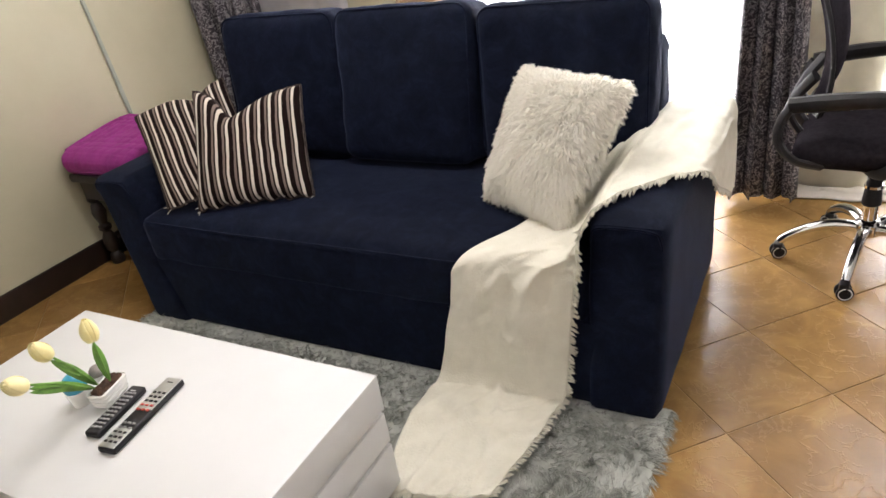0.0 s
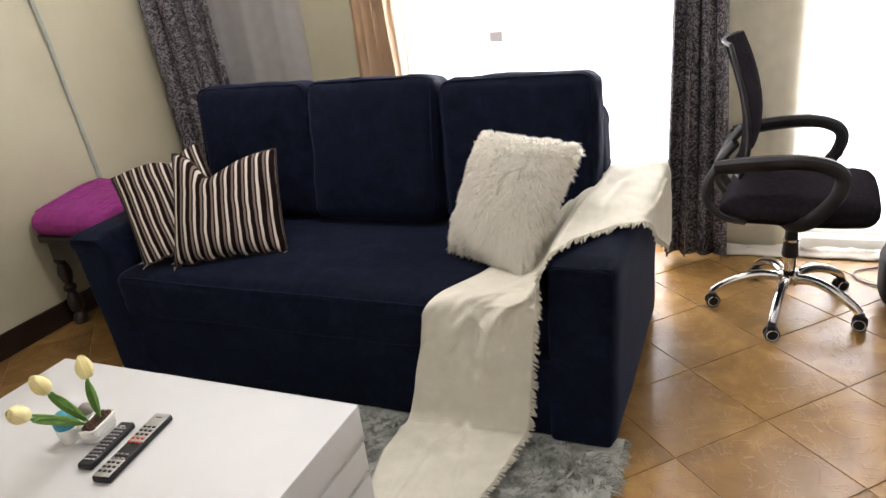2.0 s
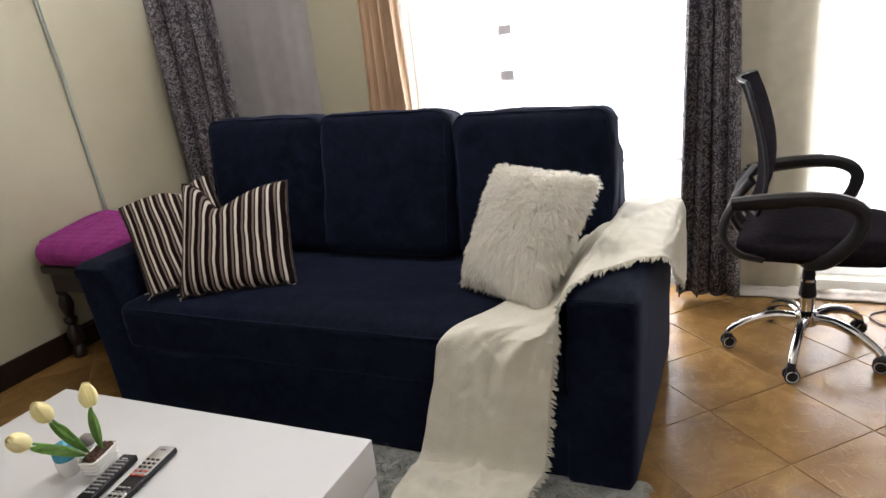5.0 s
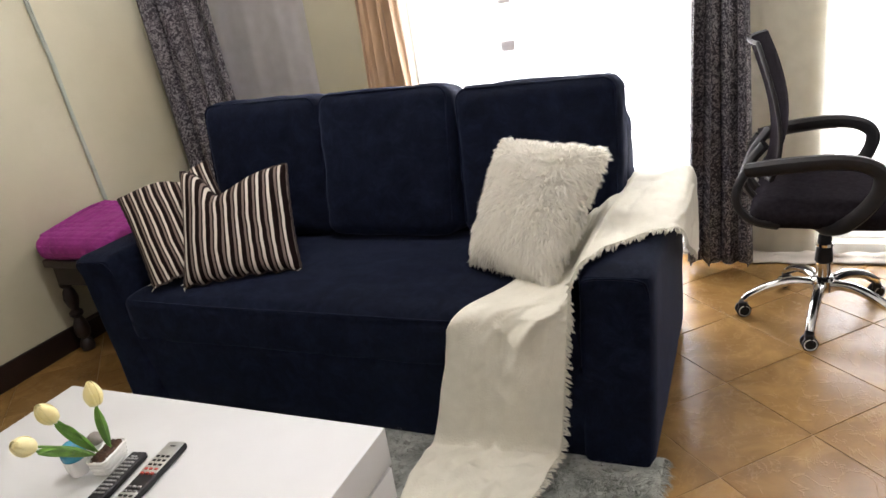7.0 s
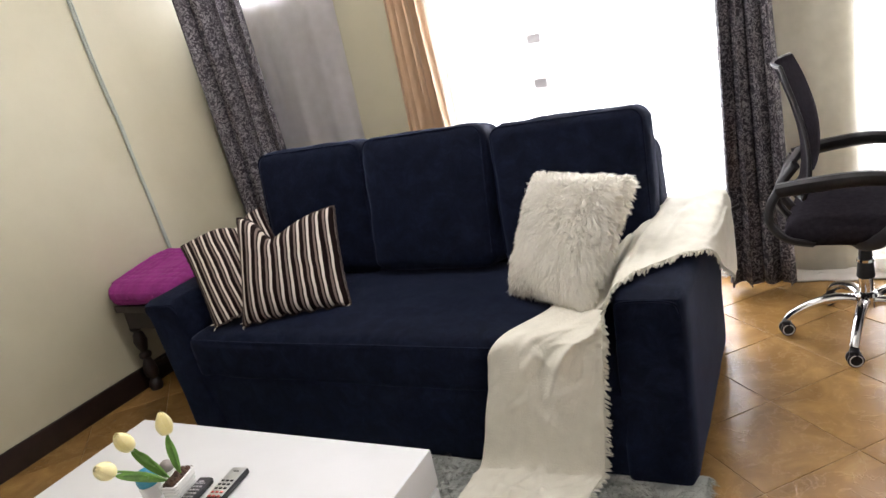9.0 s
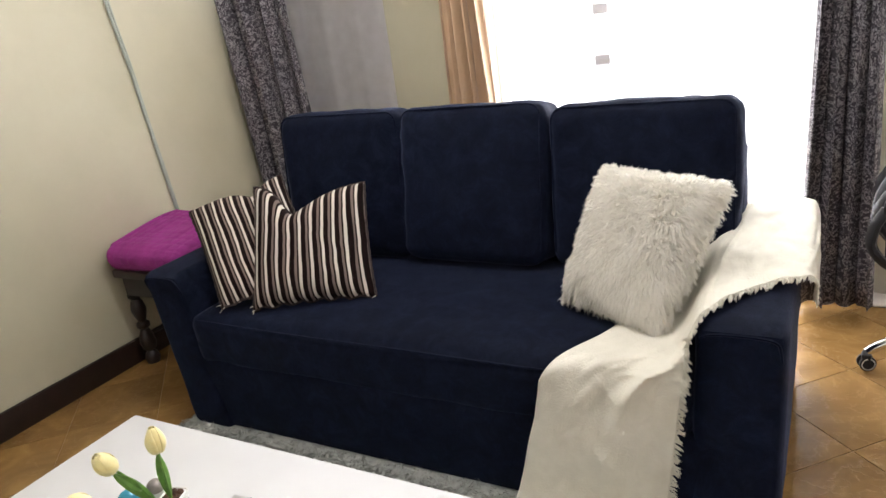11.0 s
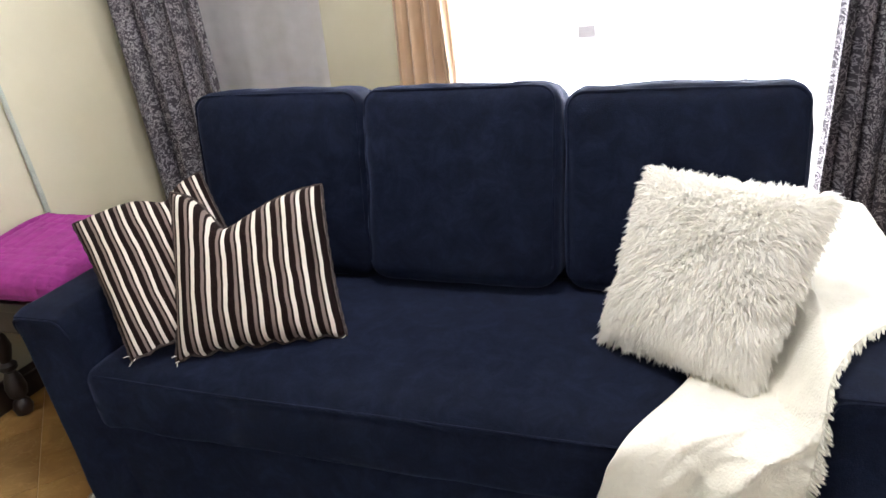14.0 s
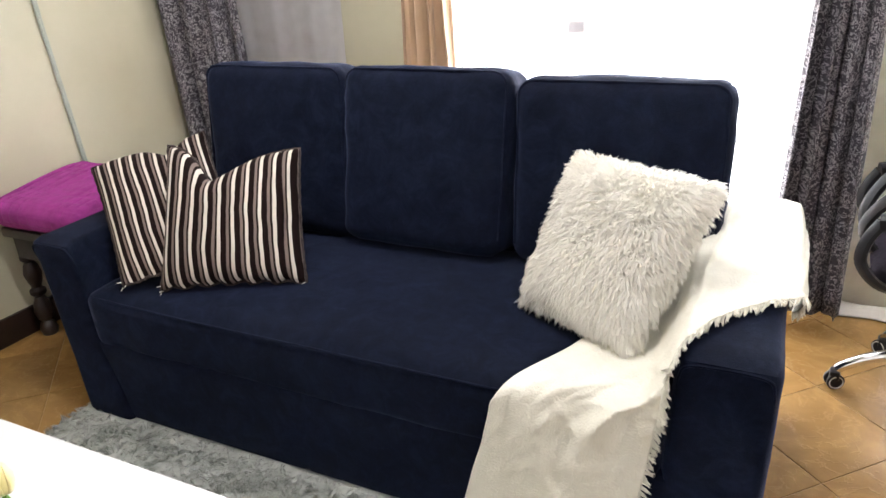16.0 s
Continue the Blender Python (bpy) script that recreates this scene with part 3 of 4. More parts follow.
def back_cushion(x0, x1, top, tilt, seed, y0=0.555):
    y1, z0 = 0.74, 0.455
    bm = soft_box(x0, x1, y0, y1, z0, top, 0.055, 26, (0.004, 0.028, 0.003), 0.007, seed)
    lean = Matrix.Translation((0, y1, z0)) @ Matrix.Rotation(radians(-tilt), 4, "X") @ Matrix.Translation((0, -y1, -z0))
    for v in bm.verts:
        k = math.exp(-((v.co.x - x1 + 0.07) / 0.05) ** 2 - ((v.co.z - z0 - 0.11) / 0.06) ** 2) * (v.co.y < y0 + 0.06)
        v.co.y += 0.006 * k * math.sin((v.co.x + v.co.z) * 230 + seed)
    bm.transform(lean)
    c = part("back_cushion", bm, M_VELVET, sofa)
    r, inset = 0.055, 0.02
    rs = math.sqrt(r * r - (r - inset) ** 2) + 0.001
    loop = [(x0 + r - rs, z0 + 0.06), (x0 + r - rs, (z0 + top) / 2)]
    loop += [(x0 + r - rs * math.cos(a), top - r + rs * math.sin(a)) for a in (math.pi / 2 * k / 6 for k in range(7))]
    loop += [((x0 + x1) / 2, top - r + rs + 0.001)]
    loop += [(x1 - r + rs * math.sin(a), top - r + rs * math.cos(a)) for a in (math.pi / 2 * k / 6 for k in range(7))]
    loop += [(x1 - r + rs, (z0 + top) / 2), (x1 - r + rs, z0 + 0.06)]
    for y in (y0 + inset, y1 - inset):
        part("piping", tube([lean @ Vector((x, y, z)) for x, z in loop], 0.0045, 6), M_VELVET, c)


back_cushion(-1.925, -1.345, 1.033, 7, 1)
back_cushion(-1.335, -0.768, 1.02, 11.5, 5, 0.5)
back_cushion(-0.757, -0.165, 1.015, 7, 9)


def pillow(name, bl, br, tr, tl, thick, material, label, dent=0.0, crease=0.0, dent_at=0.33, right=0.3, uvw=1.0, seed=0.0):
    """A stuffed square pillow with pinched corners."""
    bl, br, tr, tl = (Vector(p) for p in (bl, br, tr, tl))
    nrm = (br - bl).cross(tl - bl).normalized()
    up = ((tl - bl) + (tr - br)).normalized()

    def at(u, v, s):
        a, b = 2 * u - 1, 2 * v - 1
        pin = 0.045 * (1 - a * a) * b * abs(b) ** 3, 0.045 * (1 - b * b) * a * abs(a) ** 3
        uu, vv = u - pin[1] * 0.5, v - pin[0] * 0.5
        p = (bl * (1 - uu) + br * uu) * (1 - vv) + (tl * (1 - uu) + tr * uu) * vv
        d = dent * math.exp(-abs((u - dent_at) / (0.13 if u < dent_at else right)) ** 1.5) * max(0, v - 0.45) ** 1.4 * 2.2
        h = thick * (max(0, 1 - a ** 4) * max(0, 1 - b ** 4)) ** 0.5 * (1 - 3 * d)
        h += 0.006 * noise.noise(Vector((a * 3 + seed, b * 2, s))) * (1 - max(a * a, b * b))
        h -= crease * 0.02 * math.exp(-((u - 0.9 - 0.012 * math.sin(9 * v)) / 0.022) ** 2) * (1 - b * b)
        h += crease * 0.006 * math.sin(14 * u + 3 * v) * max(0, v - 0.3) * (1 - b ** 4) * (1 - a ** 4)
        return p + nrm * s * h - up * d - up * crease * 0.006 * (1 - v) * math.sin(u * 40 + seed) * max(0, 1 - 9 * v)

    bm = bmesh.new()
    for s in (1, -1):
        sheet(lambda u, v: at(u, v, s), 36, 36, bm, (uvw, 1))
    bmesh.ops.remove_doubles(bm, verts=bm.verts, dist=0.0004)
    base = (bl + br) / 2
    ob = solo(name, bm, material, base, label, "pillow", group="striped pillows" if crease else "")
    if crease:
        ring = [(i / 24, 0) for i in range(24)] + [(1, i / 24) for i in range(24)] + [(1 - i / 24, 1) for i in range(24)] + [(0, 1 - i / 24) for i in range(24)]
        part("piping", tube([at(a, b, 1) for a, b in ring], [0.0036 + 0.0022 * (i % 2) for i in range(96)], 6, closed=True), M_DARKCORD, ob, "dark brown corded edge")
        for k, (a, b) in enumerate(((0.0, 0.0), (0.02, 0.0), (1.0, 0.0), (0.0, 0.03))):
            p = at(a, b, 1)
            tip = Vector((0.012 * math.sin(5 * k + seed), -0.014, -0.006 + 0.01 * (k % 2)))
            part("loose_thread", tube([p, p + tip * 0.5 + Vector((0.004, 0, 0.004)), p + tip], 0.0011, 5), M_CREAM, ob)
    return ob, at, nrm


pillow("striped_pillow", (-1.775, -0.0, 0.487), (-1.50, 0.24, 0.55), (-1.84, 0.50, 0.84), (-2.13, 0.26, 0.752), 0.06, M_STRIPE, "striped brown and cream pillow leaning on the sofa arm", dent=0.06, crease=0.6, dent_at=0.66, right=0.13, seed=3)
front, f_at, f_n = pillow("striped_pillow", (-1.68, 0.05, 0.47), (-1.27, 0.225, 0.483), (-1.40, 0.445, 0.828), (-1.745, 0.25, 0.862), 0.075, M_STRIPE, "striped brown and cream pillow with a dented top edge", dent=0.11, crease=1.0, seed=1)

# shaggy pillow
fur_ob, fur_at, fur_n = pillow("shaggy_pillow", (-0.622, 0.30, 0.50), (-0.3, 0.105, 0.515), (-0.155, 0.31, 0.86), (-0.528, 0.505, 0.862), 0.065, M_FUR, "shaggy ivory fur pillow propped against the sofa", seed=2)
rng = np.random.default_rng(4)
roots, ways, lens = [], [], []
for _ in range(8600):
    u, v = rng.uniform(0, 1, 2)
    s = 1 if rng.uniform() < 0.72 else -1
    p = fur_at(u, v, s)
    e = 0.004
    du, dv = fur_at(min(1, u + e), v, s) - fur_at(max(0, u - e), v, s), fur_at(u, min(1, v + e), s) - fur_at(u, max(0, v - e), s)
    n = du.cross(dv)
    n = (n.normalized() if n.length > 1e-9 else fur_n) * s
    du, dv = du.normalized(), dv.normalized()
    out = (du * (2 * u - 1) + dv * (2 * v - 1)) * 0.65 - dv * 0.3
    w = n * 0.62 + out + clumped(p, 22, 5.0) * 0.7 + Vector(rng.normal(0, 0.2, 3)) + Vector((0, 0, -0.2))
    long = rng.uniform(0.019, 0.032)
    for _ in range(7):
        off = (du * rng.normal(0, 1) + dv * rng.normal(0, 1)) * 0.0026
        roots.append(p + off), ways.append(w * long - off * 0.8 + Vector(rng.normal(0, 0.002, 3))), lens.append(long * rng.uniform(0.8, 1.1))
strands("fur", np.array(roots), np.array(ways), np.array(lens), 0.0016, 0.35, M_FUR, fur_ob, 3)

# ---- throw ----
RIGHT = [(0.055, 0.83, 0.31), (0.05, 0.55, 0.46), (0.035, 0.32, 0.605), (-0.1, 0.185, 0.617), (-0.182, 0.035, 0.615), (-0.203, -0.035, 0.575), (-0.212, -0.045, 0.5), (-0.218, -0.05, 0.437), (-0.24, -0.06, 0.24), (-0.268, -0.078, 0.04), (-0.29, -0.23, 0.036), (-0.33, -0.47, 0.043)]
LEFT = [(0.055, 0.93, 0.33), (0.052, 0.935, 0.5), (0.03, 0.94, 0.617), (-0.1, 0.94, 0.622), (-0.2, 0.8, 0.622), (-0.29, 0.44, 0.57), (-0.425, 0.16, 0.5), (-0.545, -0.058, 0.478), (-0.6, -0.066, 0.3), (-0.668, -0.104, 0.04), (-0.672, -0.28, 0.036), (-0.615, -0.54, 0.043)]


MIDDLE = [(0.056, 0.88, 0.31), (0.054, 0.75, 0.48), (0.035, 0.64, 0.617), (-0.1, 0.58, 0.624), (-0.2, 0.42, 0.621), (-0.255, 0.2, 0.53), (-0.3, 0.06, 0.499), (-0.37, -0.056, 0.466), (-0.42, -0.072, 0.27), (-0.455, -0.09, 0.04), (-0.47, -0.26, 0.036), (-0.47, -0.52, 0.046)]


def throw_at(u, v):
    """u across from the fringed edge, v along from the arm to the rug."""
    a, m, b = glide(RIGHT, v), glide(MIDDLE, v), glide(LEFT, v)
    p = a * (1 - u) * (1 - 2 * u) + m * 4 * u * (1 - u) + b * u * (2 * u - 1)
    w = math.sin(math.pi * u)
    wr = noise.noise(Vector((u * 3 + v * 4, v * 11 - u * 2, 2.0))) * 0.01 + noise.noise(Vector((u * 8 + v * 9, v * 34 - u * 8, 5.0))) * 0.0075
    if v < 0.42:
        p += Vector((0.3, 0, 1)) * (abs(wr) * 0.8 + 0.003 + 0.009 * max(0, math.sin(v * 74 + u * 4 + 2 * noise.noise(Vector((u * 4, v * 9, 1.0))))) ** 3 * w)
    elif v < 0.8:
        c = 0.05 + 1.55 * (v - 0.47)
        k = max(0, min(1, (v - 0.47) / 0.06)) * max(0, min(1, (0.72 - v) / 0.08))
        swag = math.exp(-((u - c) / 0.075) ** 2) - 0.55 * math.exp(-((u - c - 0.17) / 0.1) ** 2)
        for cu, cv, tilt, size in ((0.35, 0.62, 0.1, 0.007), (0.55, 0.66, -0.14, 0.006), (0.28, 0.7, 0.08, 0.006), (0.7, 0.73, 0.1, 0.005), (0.45, 0.745, -0.1, 0.006)):
            wr += size * math.exp(-((v - cv - tilt * (u - cu)) / 0.006) ** 2 - ((u - cu) / 0.13) ** 2)
        drape = 0.006 * math.sin(u * 11 + 5 * v) * max(0, min(1, (v - 0.68) / 0.08))
        p += Vector((0, -1, 0.35)) * (wr * 1.2 + 0.008 + 0.036 * k * swag + drape) * min(1, (0.8 - v) / 0.06)
    else:
        ridge = 0.016 * math.exp(-((v - 0.9 + 0.12 * (u - 0.5)) / 0.012) ** 2) * w + 0.012 * math.exp(-((v - 0.86 - 0.05 * u) / 0.008) ** 2) * w
        ridge += 0.011 * math.exp(-((u - 0.62 - 1.2 * (v - 0.9)) / 0.035) ** 2) * w + 0.009 * math.exp(-((u - 0.3 + 2.0 * (v - 0.93)) / 0.03) ** 2) * w
        p.z = max(p.z, 0.04) + (abs(wr) * 1.4 + ridge) * min(1, (v - 0.8) / 0.02)
    if p.y > 0.02 and p.x < -0.215:
        p.z = max(p.z, 0.493)
    return p


throw = solo("throw_blanket", sheet(throw_at, 64, 240), M_CREAM, (-0.4, 0.0, 0.3), "cream woven throw draped over the sofa arm to the rug", "blanket")
throw.modifiers.new("cloth", "SOLIDIFY").thickness = 0.005
roots, ways, lens = [], [], []
for i in range(330):
    v = (i + rng.uniform(0, 0.7)) / 330
    p, q = throw_at(0.0, v), throw_at(0.06, v)
    w = (p - q).normalized() + clumped(p, 130, 3.0) * 0.6 + Vector(rng.normal(0, 0.22, 3)) + Vector((0, -0.1, -0.3 if v < 0.8 else 0.0))
    if v > 0.8:
        w.z = abs(w.z) * 0.25
    along = (throw_at(0.0, min(1, v + 0.004)) - p).normalized()
    long = rng.uniform(0.016, 0.027)
    for k in range(18):
        off = along * rng.uniform(-0.003, 0.003)
        roots.append(p + (q - p) * rng.uniform(0, 0.05) + off), ways.append(w * long - off * 0.7 + Vector(rng.normal(0, 0.0016, 3))), lens.append(long * rng.uniform(0.75, 1.05))
for i in range(1600):
    u = rng.uniform(0, 1)
    p, q = throw_at(u, 1.0), throw_at(u, 0.98)
    w = (p - q).normalized() + clumped(p, 60, 3.0) * 0.9
    w.z = abs(w.z) * 0.2
    roots.append(p), ways.append(w), lens.append(rng.uniform(0.02, 0.04))
strands("fringe", np.array(roots), np.array(ways), np.array(lens), 0.0015, 0.15, M_CREAM, throw, 8)

# ---- rug ----
RX0, RX1, RY0, RY1 = -2.05, 0.02, -1.45, 0.012
rug = thing("shag_rug", ((RX0 + RX1) / 2, (RY0 + RY1) / 2, 0), "light grey shaggy rug under table and sofa", "rug")
part("backing", box(RX0, RX1, RY0, RY1, 0.001, 0.016, 0.005), M_RUG, rug)
N = 21000
px, py = rng.uniform(RX0, RX1, N), rng.uniform(RY0, RY1, N)
under = (px > -1.55) & (px < -0.64) & (py > -1.0) & (py < -0.59)
px[under], py[under] = rng.uniform(-0.56, RX1, under.sum()), rng.uniform(-0.7, RY1, under.sum())
roots = np.stack([px, py, np.full(N, 0.013)], 1)
cl = np.array([clumped(Vector((a, b, 0)), 9, 4.0) * 1.7 + clumped(Vector((a, b, 0)), 60, 9.0) * 0.8 for a, b in zip(px, py)])
ways = cl + rng.normal(0, 0.16, (N, 3))
ways[:, :2] += np.array([0.3, -0.42])
ways[:, 2] = (np.abs(ways[:, 2]) * 0.3 + 0.36) * np.where(py > -0.09, 0.5, 1)
ways[:, 1] -= np.where(py > -0.06, 0.5, 0)
ways[:, 0] += np.where(px > RX1 - 0.03, 0.7, 0) - np.where(px < RX0 + 0.03, 0.7, 0)
near = rng.uniform(0, 1, (4500, 2)) * np.array([RX1 - RX0, 0.17]) + np.array([RX0, -0.16])
roots = np.concatenate([roots, np.column_stack([near, np.full(len(near), 0.013)])])
low = rng.normal(0, 0.6, (len(near), 3)) + np.array([0.3, -0.6, 0])
low[:, 2] = np.abs(low[:, 2]) * 0.25 + 0.12
ways = np.concatenate([ways, low])
py = np.concatenate([py, near[:, 1]])
N += len(near)
long = np.repeat(rng.uniform(0.026, 0.046, N) * np.where(py > -0.05, 0.8, 1), 7)
off = rng.normal(0, 0.0048, (N * 7, 3)) * np.array([1, 1, 0])
ways = np.repeat(ways / np.linalg.norm(ways, axis=1, keepdims=True), 7, 0) * long[:, None] - off * 0.6 + rng.normal(0, 0.0035, (N * 7, 3))
strands("shag", np.repeat(roots, 7, 0) + off, ways, long * rng.uniform(0.75, 1.05, N * 7), 0.001, 0.3, M_RUG, rug, 5)

# ---- coffee table ----
TX0, TX1, TY0, TY1, TZ = -1.63, -0.557, -1.095, -0.512, 0.41
table = thing("coffee_table", ((TX0 + TX1) / 2, (TY0 + TY1) / 2, 0), "glossy white low coffee table with stacked drawer fronts", "table")
part("tabletop", box(TX0, TX1, TY0, TY1, TZ - 0.105, TZ, 0.004), M_TABLE, table)
part("body", box(TX0 + 0.012, TX1 - 0.012, TY0 + 0.012, TY1 - 0.012, 0.06, TZ - 0.105), M_TABLE, table, smooth=False)
part("drawer_tier", box(TX0 + 0.002, TX1 - 0.002, TY0 + 0.002, TY1 - 0.002, 0.205, 0.295, 0.004), M_TABLE, table)
part("drawer_tier", box(TX0 + 0.002, TX1 - 0.002, TY0 + 0.002, TY1 - 0.002, 0.06, 0.195, 0.004), M_TABLE, table)
part("plinth", box(TX0 + 0.05, TX1 - 0.05, TY0 + 0.05, TY1 - 0.05, 0.017, 0.06), M_BLACK, table, "dark recessed plinth", False)


def remote(name, head, tail, width, material, label, keys, two_tone):
    """A remote control lying flat with rows of small keys."""
    a, b = Vector((*head, TZ)), Vector((*tail, TZ))
    L = (b - a).length
    t = thing(name, (0, 0, 0), label, "remote control", "remote controls on the table")
    part("shell", box(-width / 2, width / 2, -L / 2, L / 2, 0.001, 0.019, 0.006, 3), M_BLACK if two_tone else material, t)
    if two_tone:
        part("faceplate", box(-width / 2 + 0.003, width / 2 - 0.003, -L / 2 + 0.004, -L * 0.24, 0.0175, 0.0205, 0.001), material, t, "silver faceplate")
        part("faceplate", box(-width / 2 + 0.003, width / 2 - 0.003, 0.005, L / 2 - 0.004, 0.0175, 0.0205, 0.001), material, t, "silver faceplate")
    for i in range(keys):
        for j in range(3):
            y = -L / 2 + 0.02 + (L - 0.05) * i / (keys - 1)
            x = (j - 1) * width * 0.27
            zt = 0.0225 if two_tone else 0.021
            on_plate = two_tone and (y < -L * 0.24 or y > 0)
            if two_tone and (y > L * 0.3 or -0.03 < y < 0.0):
                continue
            m = M_REDKEY if two_tone and 0.0 < y < 0.02 else (M_BLACK if on_plate else M_DIMKEY)
            part("key", box(x - 0.004, x + 0.004, y - 0.0026, y + 0.0026, 0.018, zt), m, t, smooth=False)
    part("marking", box(-0.008, 0.008, L / 2 - 0.022, L / 2 - 0.019, 0.018, 0.0212 if two_tone else 0.0195), M_BLACK if two_tone else M_KEY, t, "small printed bar", False)
    d = b - a
    t.matrix_world = Matrix.Translation((a + b) / 2) @ Matrix.Rotation(math.atan2(d.y, d.x) + math.pi / 2, 4, "Z")
    return t


remote("remote_control", (-1.035, -0.692), (-1.0, -0.934), 0.05, M_STEEL, "silver and black remote control lying on table", 14, True)
remote("remote_control", (-1.108, -0.745), (-1.08, -0.91), 0.042, M_BLACK, "small black remote control lying on table", 10, False)

# tulip pot
pot = thing("tulip_pot", (-1.165, -0.795, TZ), "small white pot with three artificial yellow tulips", "plant pot")
bm = soft_box(-0.048, 0.048, -0.025, 0.025, 0, 0.045, 0.01, 6)
place = Matrix.Translation((-1.16, -0.79, TZ)) @ Matrix.Rotation(radians(104), 4, "Z")
for v in bm.verts:
    k = 0.85 + 0.15 * v.co.z / 0.045
    v.co.x, v.co.y = v.co.x * k, v.co.y * k
bm.transform(place)
holder = part("pot", bm, M_POT, pot, "white glazed rectangular pot")
for z in (0.012, 0.022, 0.032, 0.043):
    k = 0.85 + 0.15 * z / 0.045
    hx, hy = 0.0485 * k, 0.0255 * k
    ring = [place @ Vector((x, y, z)) for x, y in ((hx - 0.008, hy), (hx, hy - 0.008), (hx, 0.008 - hy), (hx - 0.008, -hy), (0.008 - hx, -hy), (-hx, 0.008 - hy), (-hx, hy - 0.008), (0.008 - hx, hy))]
    part("rib", tube(ring, 0.0022, 6, closed=True), M_POT, holder)
bm = soft_box(-0.042, 0.042, -0.02, 0.02, 0.02, 0.049, 0.008, 14, (0, 0, 0.002))
for v in bm.verts:
    v.co.z += 0.006 * noise.noise(v.co * 170)
bm.transform(place)
part("soil", bm, M_SOIL, pot, "brown mossy soil")


def tulip(root, head, seed):
    """A stem, a closed bloom of six petals and a folded leaf."""
    root, head = Vector(root), Vector(head)
    way = (head - root).normalized()
    bend = Vector((0.0, 0, 0.02))
    line = [root, root.lerp(head, 0.5) + bend * 0.5, head - way * 0.02]
    part("stem", tube([glide(line, i / 14) for i in range(15)], 0.0028, 6), M_LEAF, pot)
    q = way.to_track_quat("Z", "Y").to_matrix().to_4x4()
    bloom = None
    for k in range(6):
        a0 = 2 * math.pi * k / 6
        wide, rad = (0.7, 0.018) if k % 2 else (0.76, 0.0198)

        def petal(u, v):
            r = rad * (0.2 * (1 - v ** 3) + 1.0 * math.sin(math.pi * min(1, 0.14 + v * 0.75)) ** 0.75) * (1 - 0.22 * v)
            a = a0 + (u - 0.5) * 2 * wide * (1 - 0.55 * v ** 3) * 1.1
            return head + q @ Vector((r * math.cos(a), r * math.sin(a), -0.03 + 0.058 * v))

        bm = sheet(petal, 6, 9)
        if bloom is None:
            bloom = part("bloom", bm, M_PETAL, pot, "pale yellow tulip bloom")
            bloom.modifiers.new("petal", "SOLIDIFY").thickness = 0.001
        else:
            part("petal", bm, M_PETAL, bloom).modifiers.new("petal", "SOLIDIFY").thickness = 0.001
    core = [(0.0165 * math.sin(math.pi * k / 9) + 0.0004, -0.022 + 0.05 * k / 9) for k in range(10)]
    part("bud", lathe(core, head, 12, turn=q), M_PETAL, bloom)
    side = way.cross(Vector((0.2, 0.5, 1))).normalized()
    for s, l0, l1 in ((1, 0.04, 0.8), (-1, 0.35, 0.92)):
        if s < 0 and seed == 2:
            continue

        def leaf(u, v):
            c = root.lerp(head, l0 + (l1 - l0) * v) + side * s * (0.003 + 0.012 * v) + Vector((0, 0, -0.012 * v * v))
            w = (0.012 if s > 0 else 0.009) * math.sin(math.pi * (0.06 + 0.94 * v)) ** 0.7
            return c + way.cross(side) * (u - 0.5) * 2 * w + side * s * 0.5 * w * abs(2 * u - 1)

        part("leaf", sheet(leaf, 6, 12), M_LEAF, pot).modifiers.new("leaf", "SOLIDIFY").thickness = 0.0012


tulip((-1.17, -0.81, TZ + 0.045), (-1.095, -0.995, 0.63), 0)
tulip((-1.175, -0.80, TZ + 0.045), (-1.155, -0.893, 0.632), 1)
tulip((-1.155, -0.78, TZ + 0.045), (-1.154, -0.777, 0.609), 2)


def egg(c, r, material, label):
    """A glazed ball resting in a small white cup."""
    t = thing("ornament", c, label, "ornament")
    part("cup", lathe([(0.7 * r, 0), (0.78 * r, 0.001), (0.9 * r, 0.02), (r, 0.044), (0.93 * r, 0.044), (0.8 * r, 0.02), (0.3 * r, 0.012)], c), M_POT, t, "small white cup")
    prof = [(r * math.sin(math.pi * k / 14) + 0.0005, 0.026 + r * 1.1 * (1 - math.cos(math.pi * k / 14))) for k in range(15)]
    part("ball", lathe(prof, c), material, t)


egg((-1.224, -0.828, TZ), 0.028, M_BLUE, "turquoise ball in a small white cup on table")
egg((-1.225, -0.765, TZ), 0.019, M_STONE, "grey stone ball in a small white cup on table")

# ---- side table with folded quilt ----
stool = thing("side_table", (-2.45, 0.47, 0), "dark stained wooden side table with turned legs", "side table")
SX0, SX1, SY0, SY1 = -2.7, -2.22, 0.235, 0.7
part("tabletop", box(SX0, SX1, SY0, SY1, 0.44, 0.478, 0.008), M_DARKWOOD, stool)
for b in ((SX0 + 0.03, SX1 - 0.03, SY0 + 0.02, SY0 + 0.04), (SX0 + 0.03, SX1 - 0.03, SY1 - 0.04, SY1 - 0.02), (SX0 + 0.02, SX0 + 0.04, SY0 + 0.045, SY1 - 0.045), (SX1 - 0.04, SX1 - 0.02, SY0 + 0.045, SY1 - 0.045)):
    part("apron", box(*b, 0.35, 0.44, 0.003), M_DARKWOOD, stool)
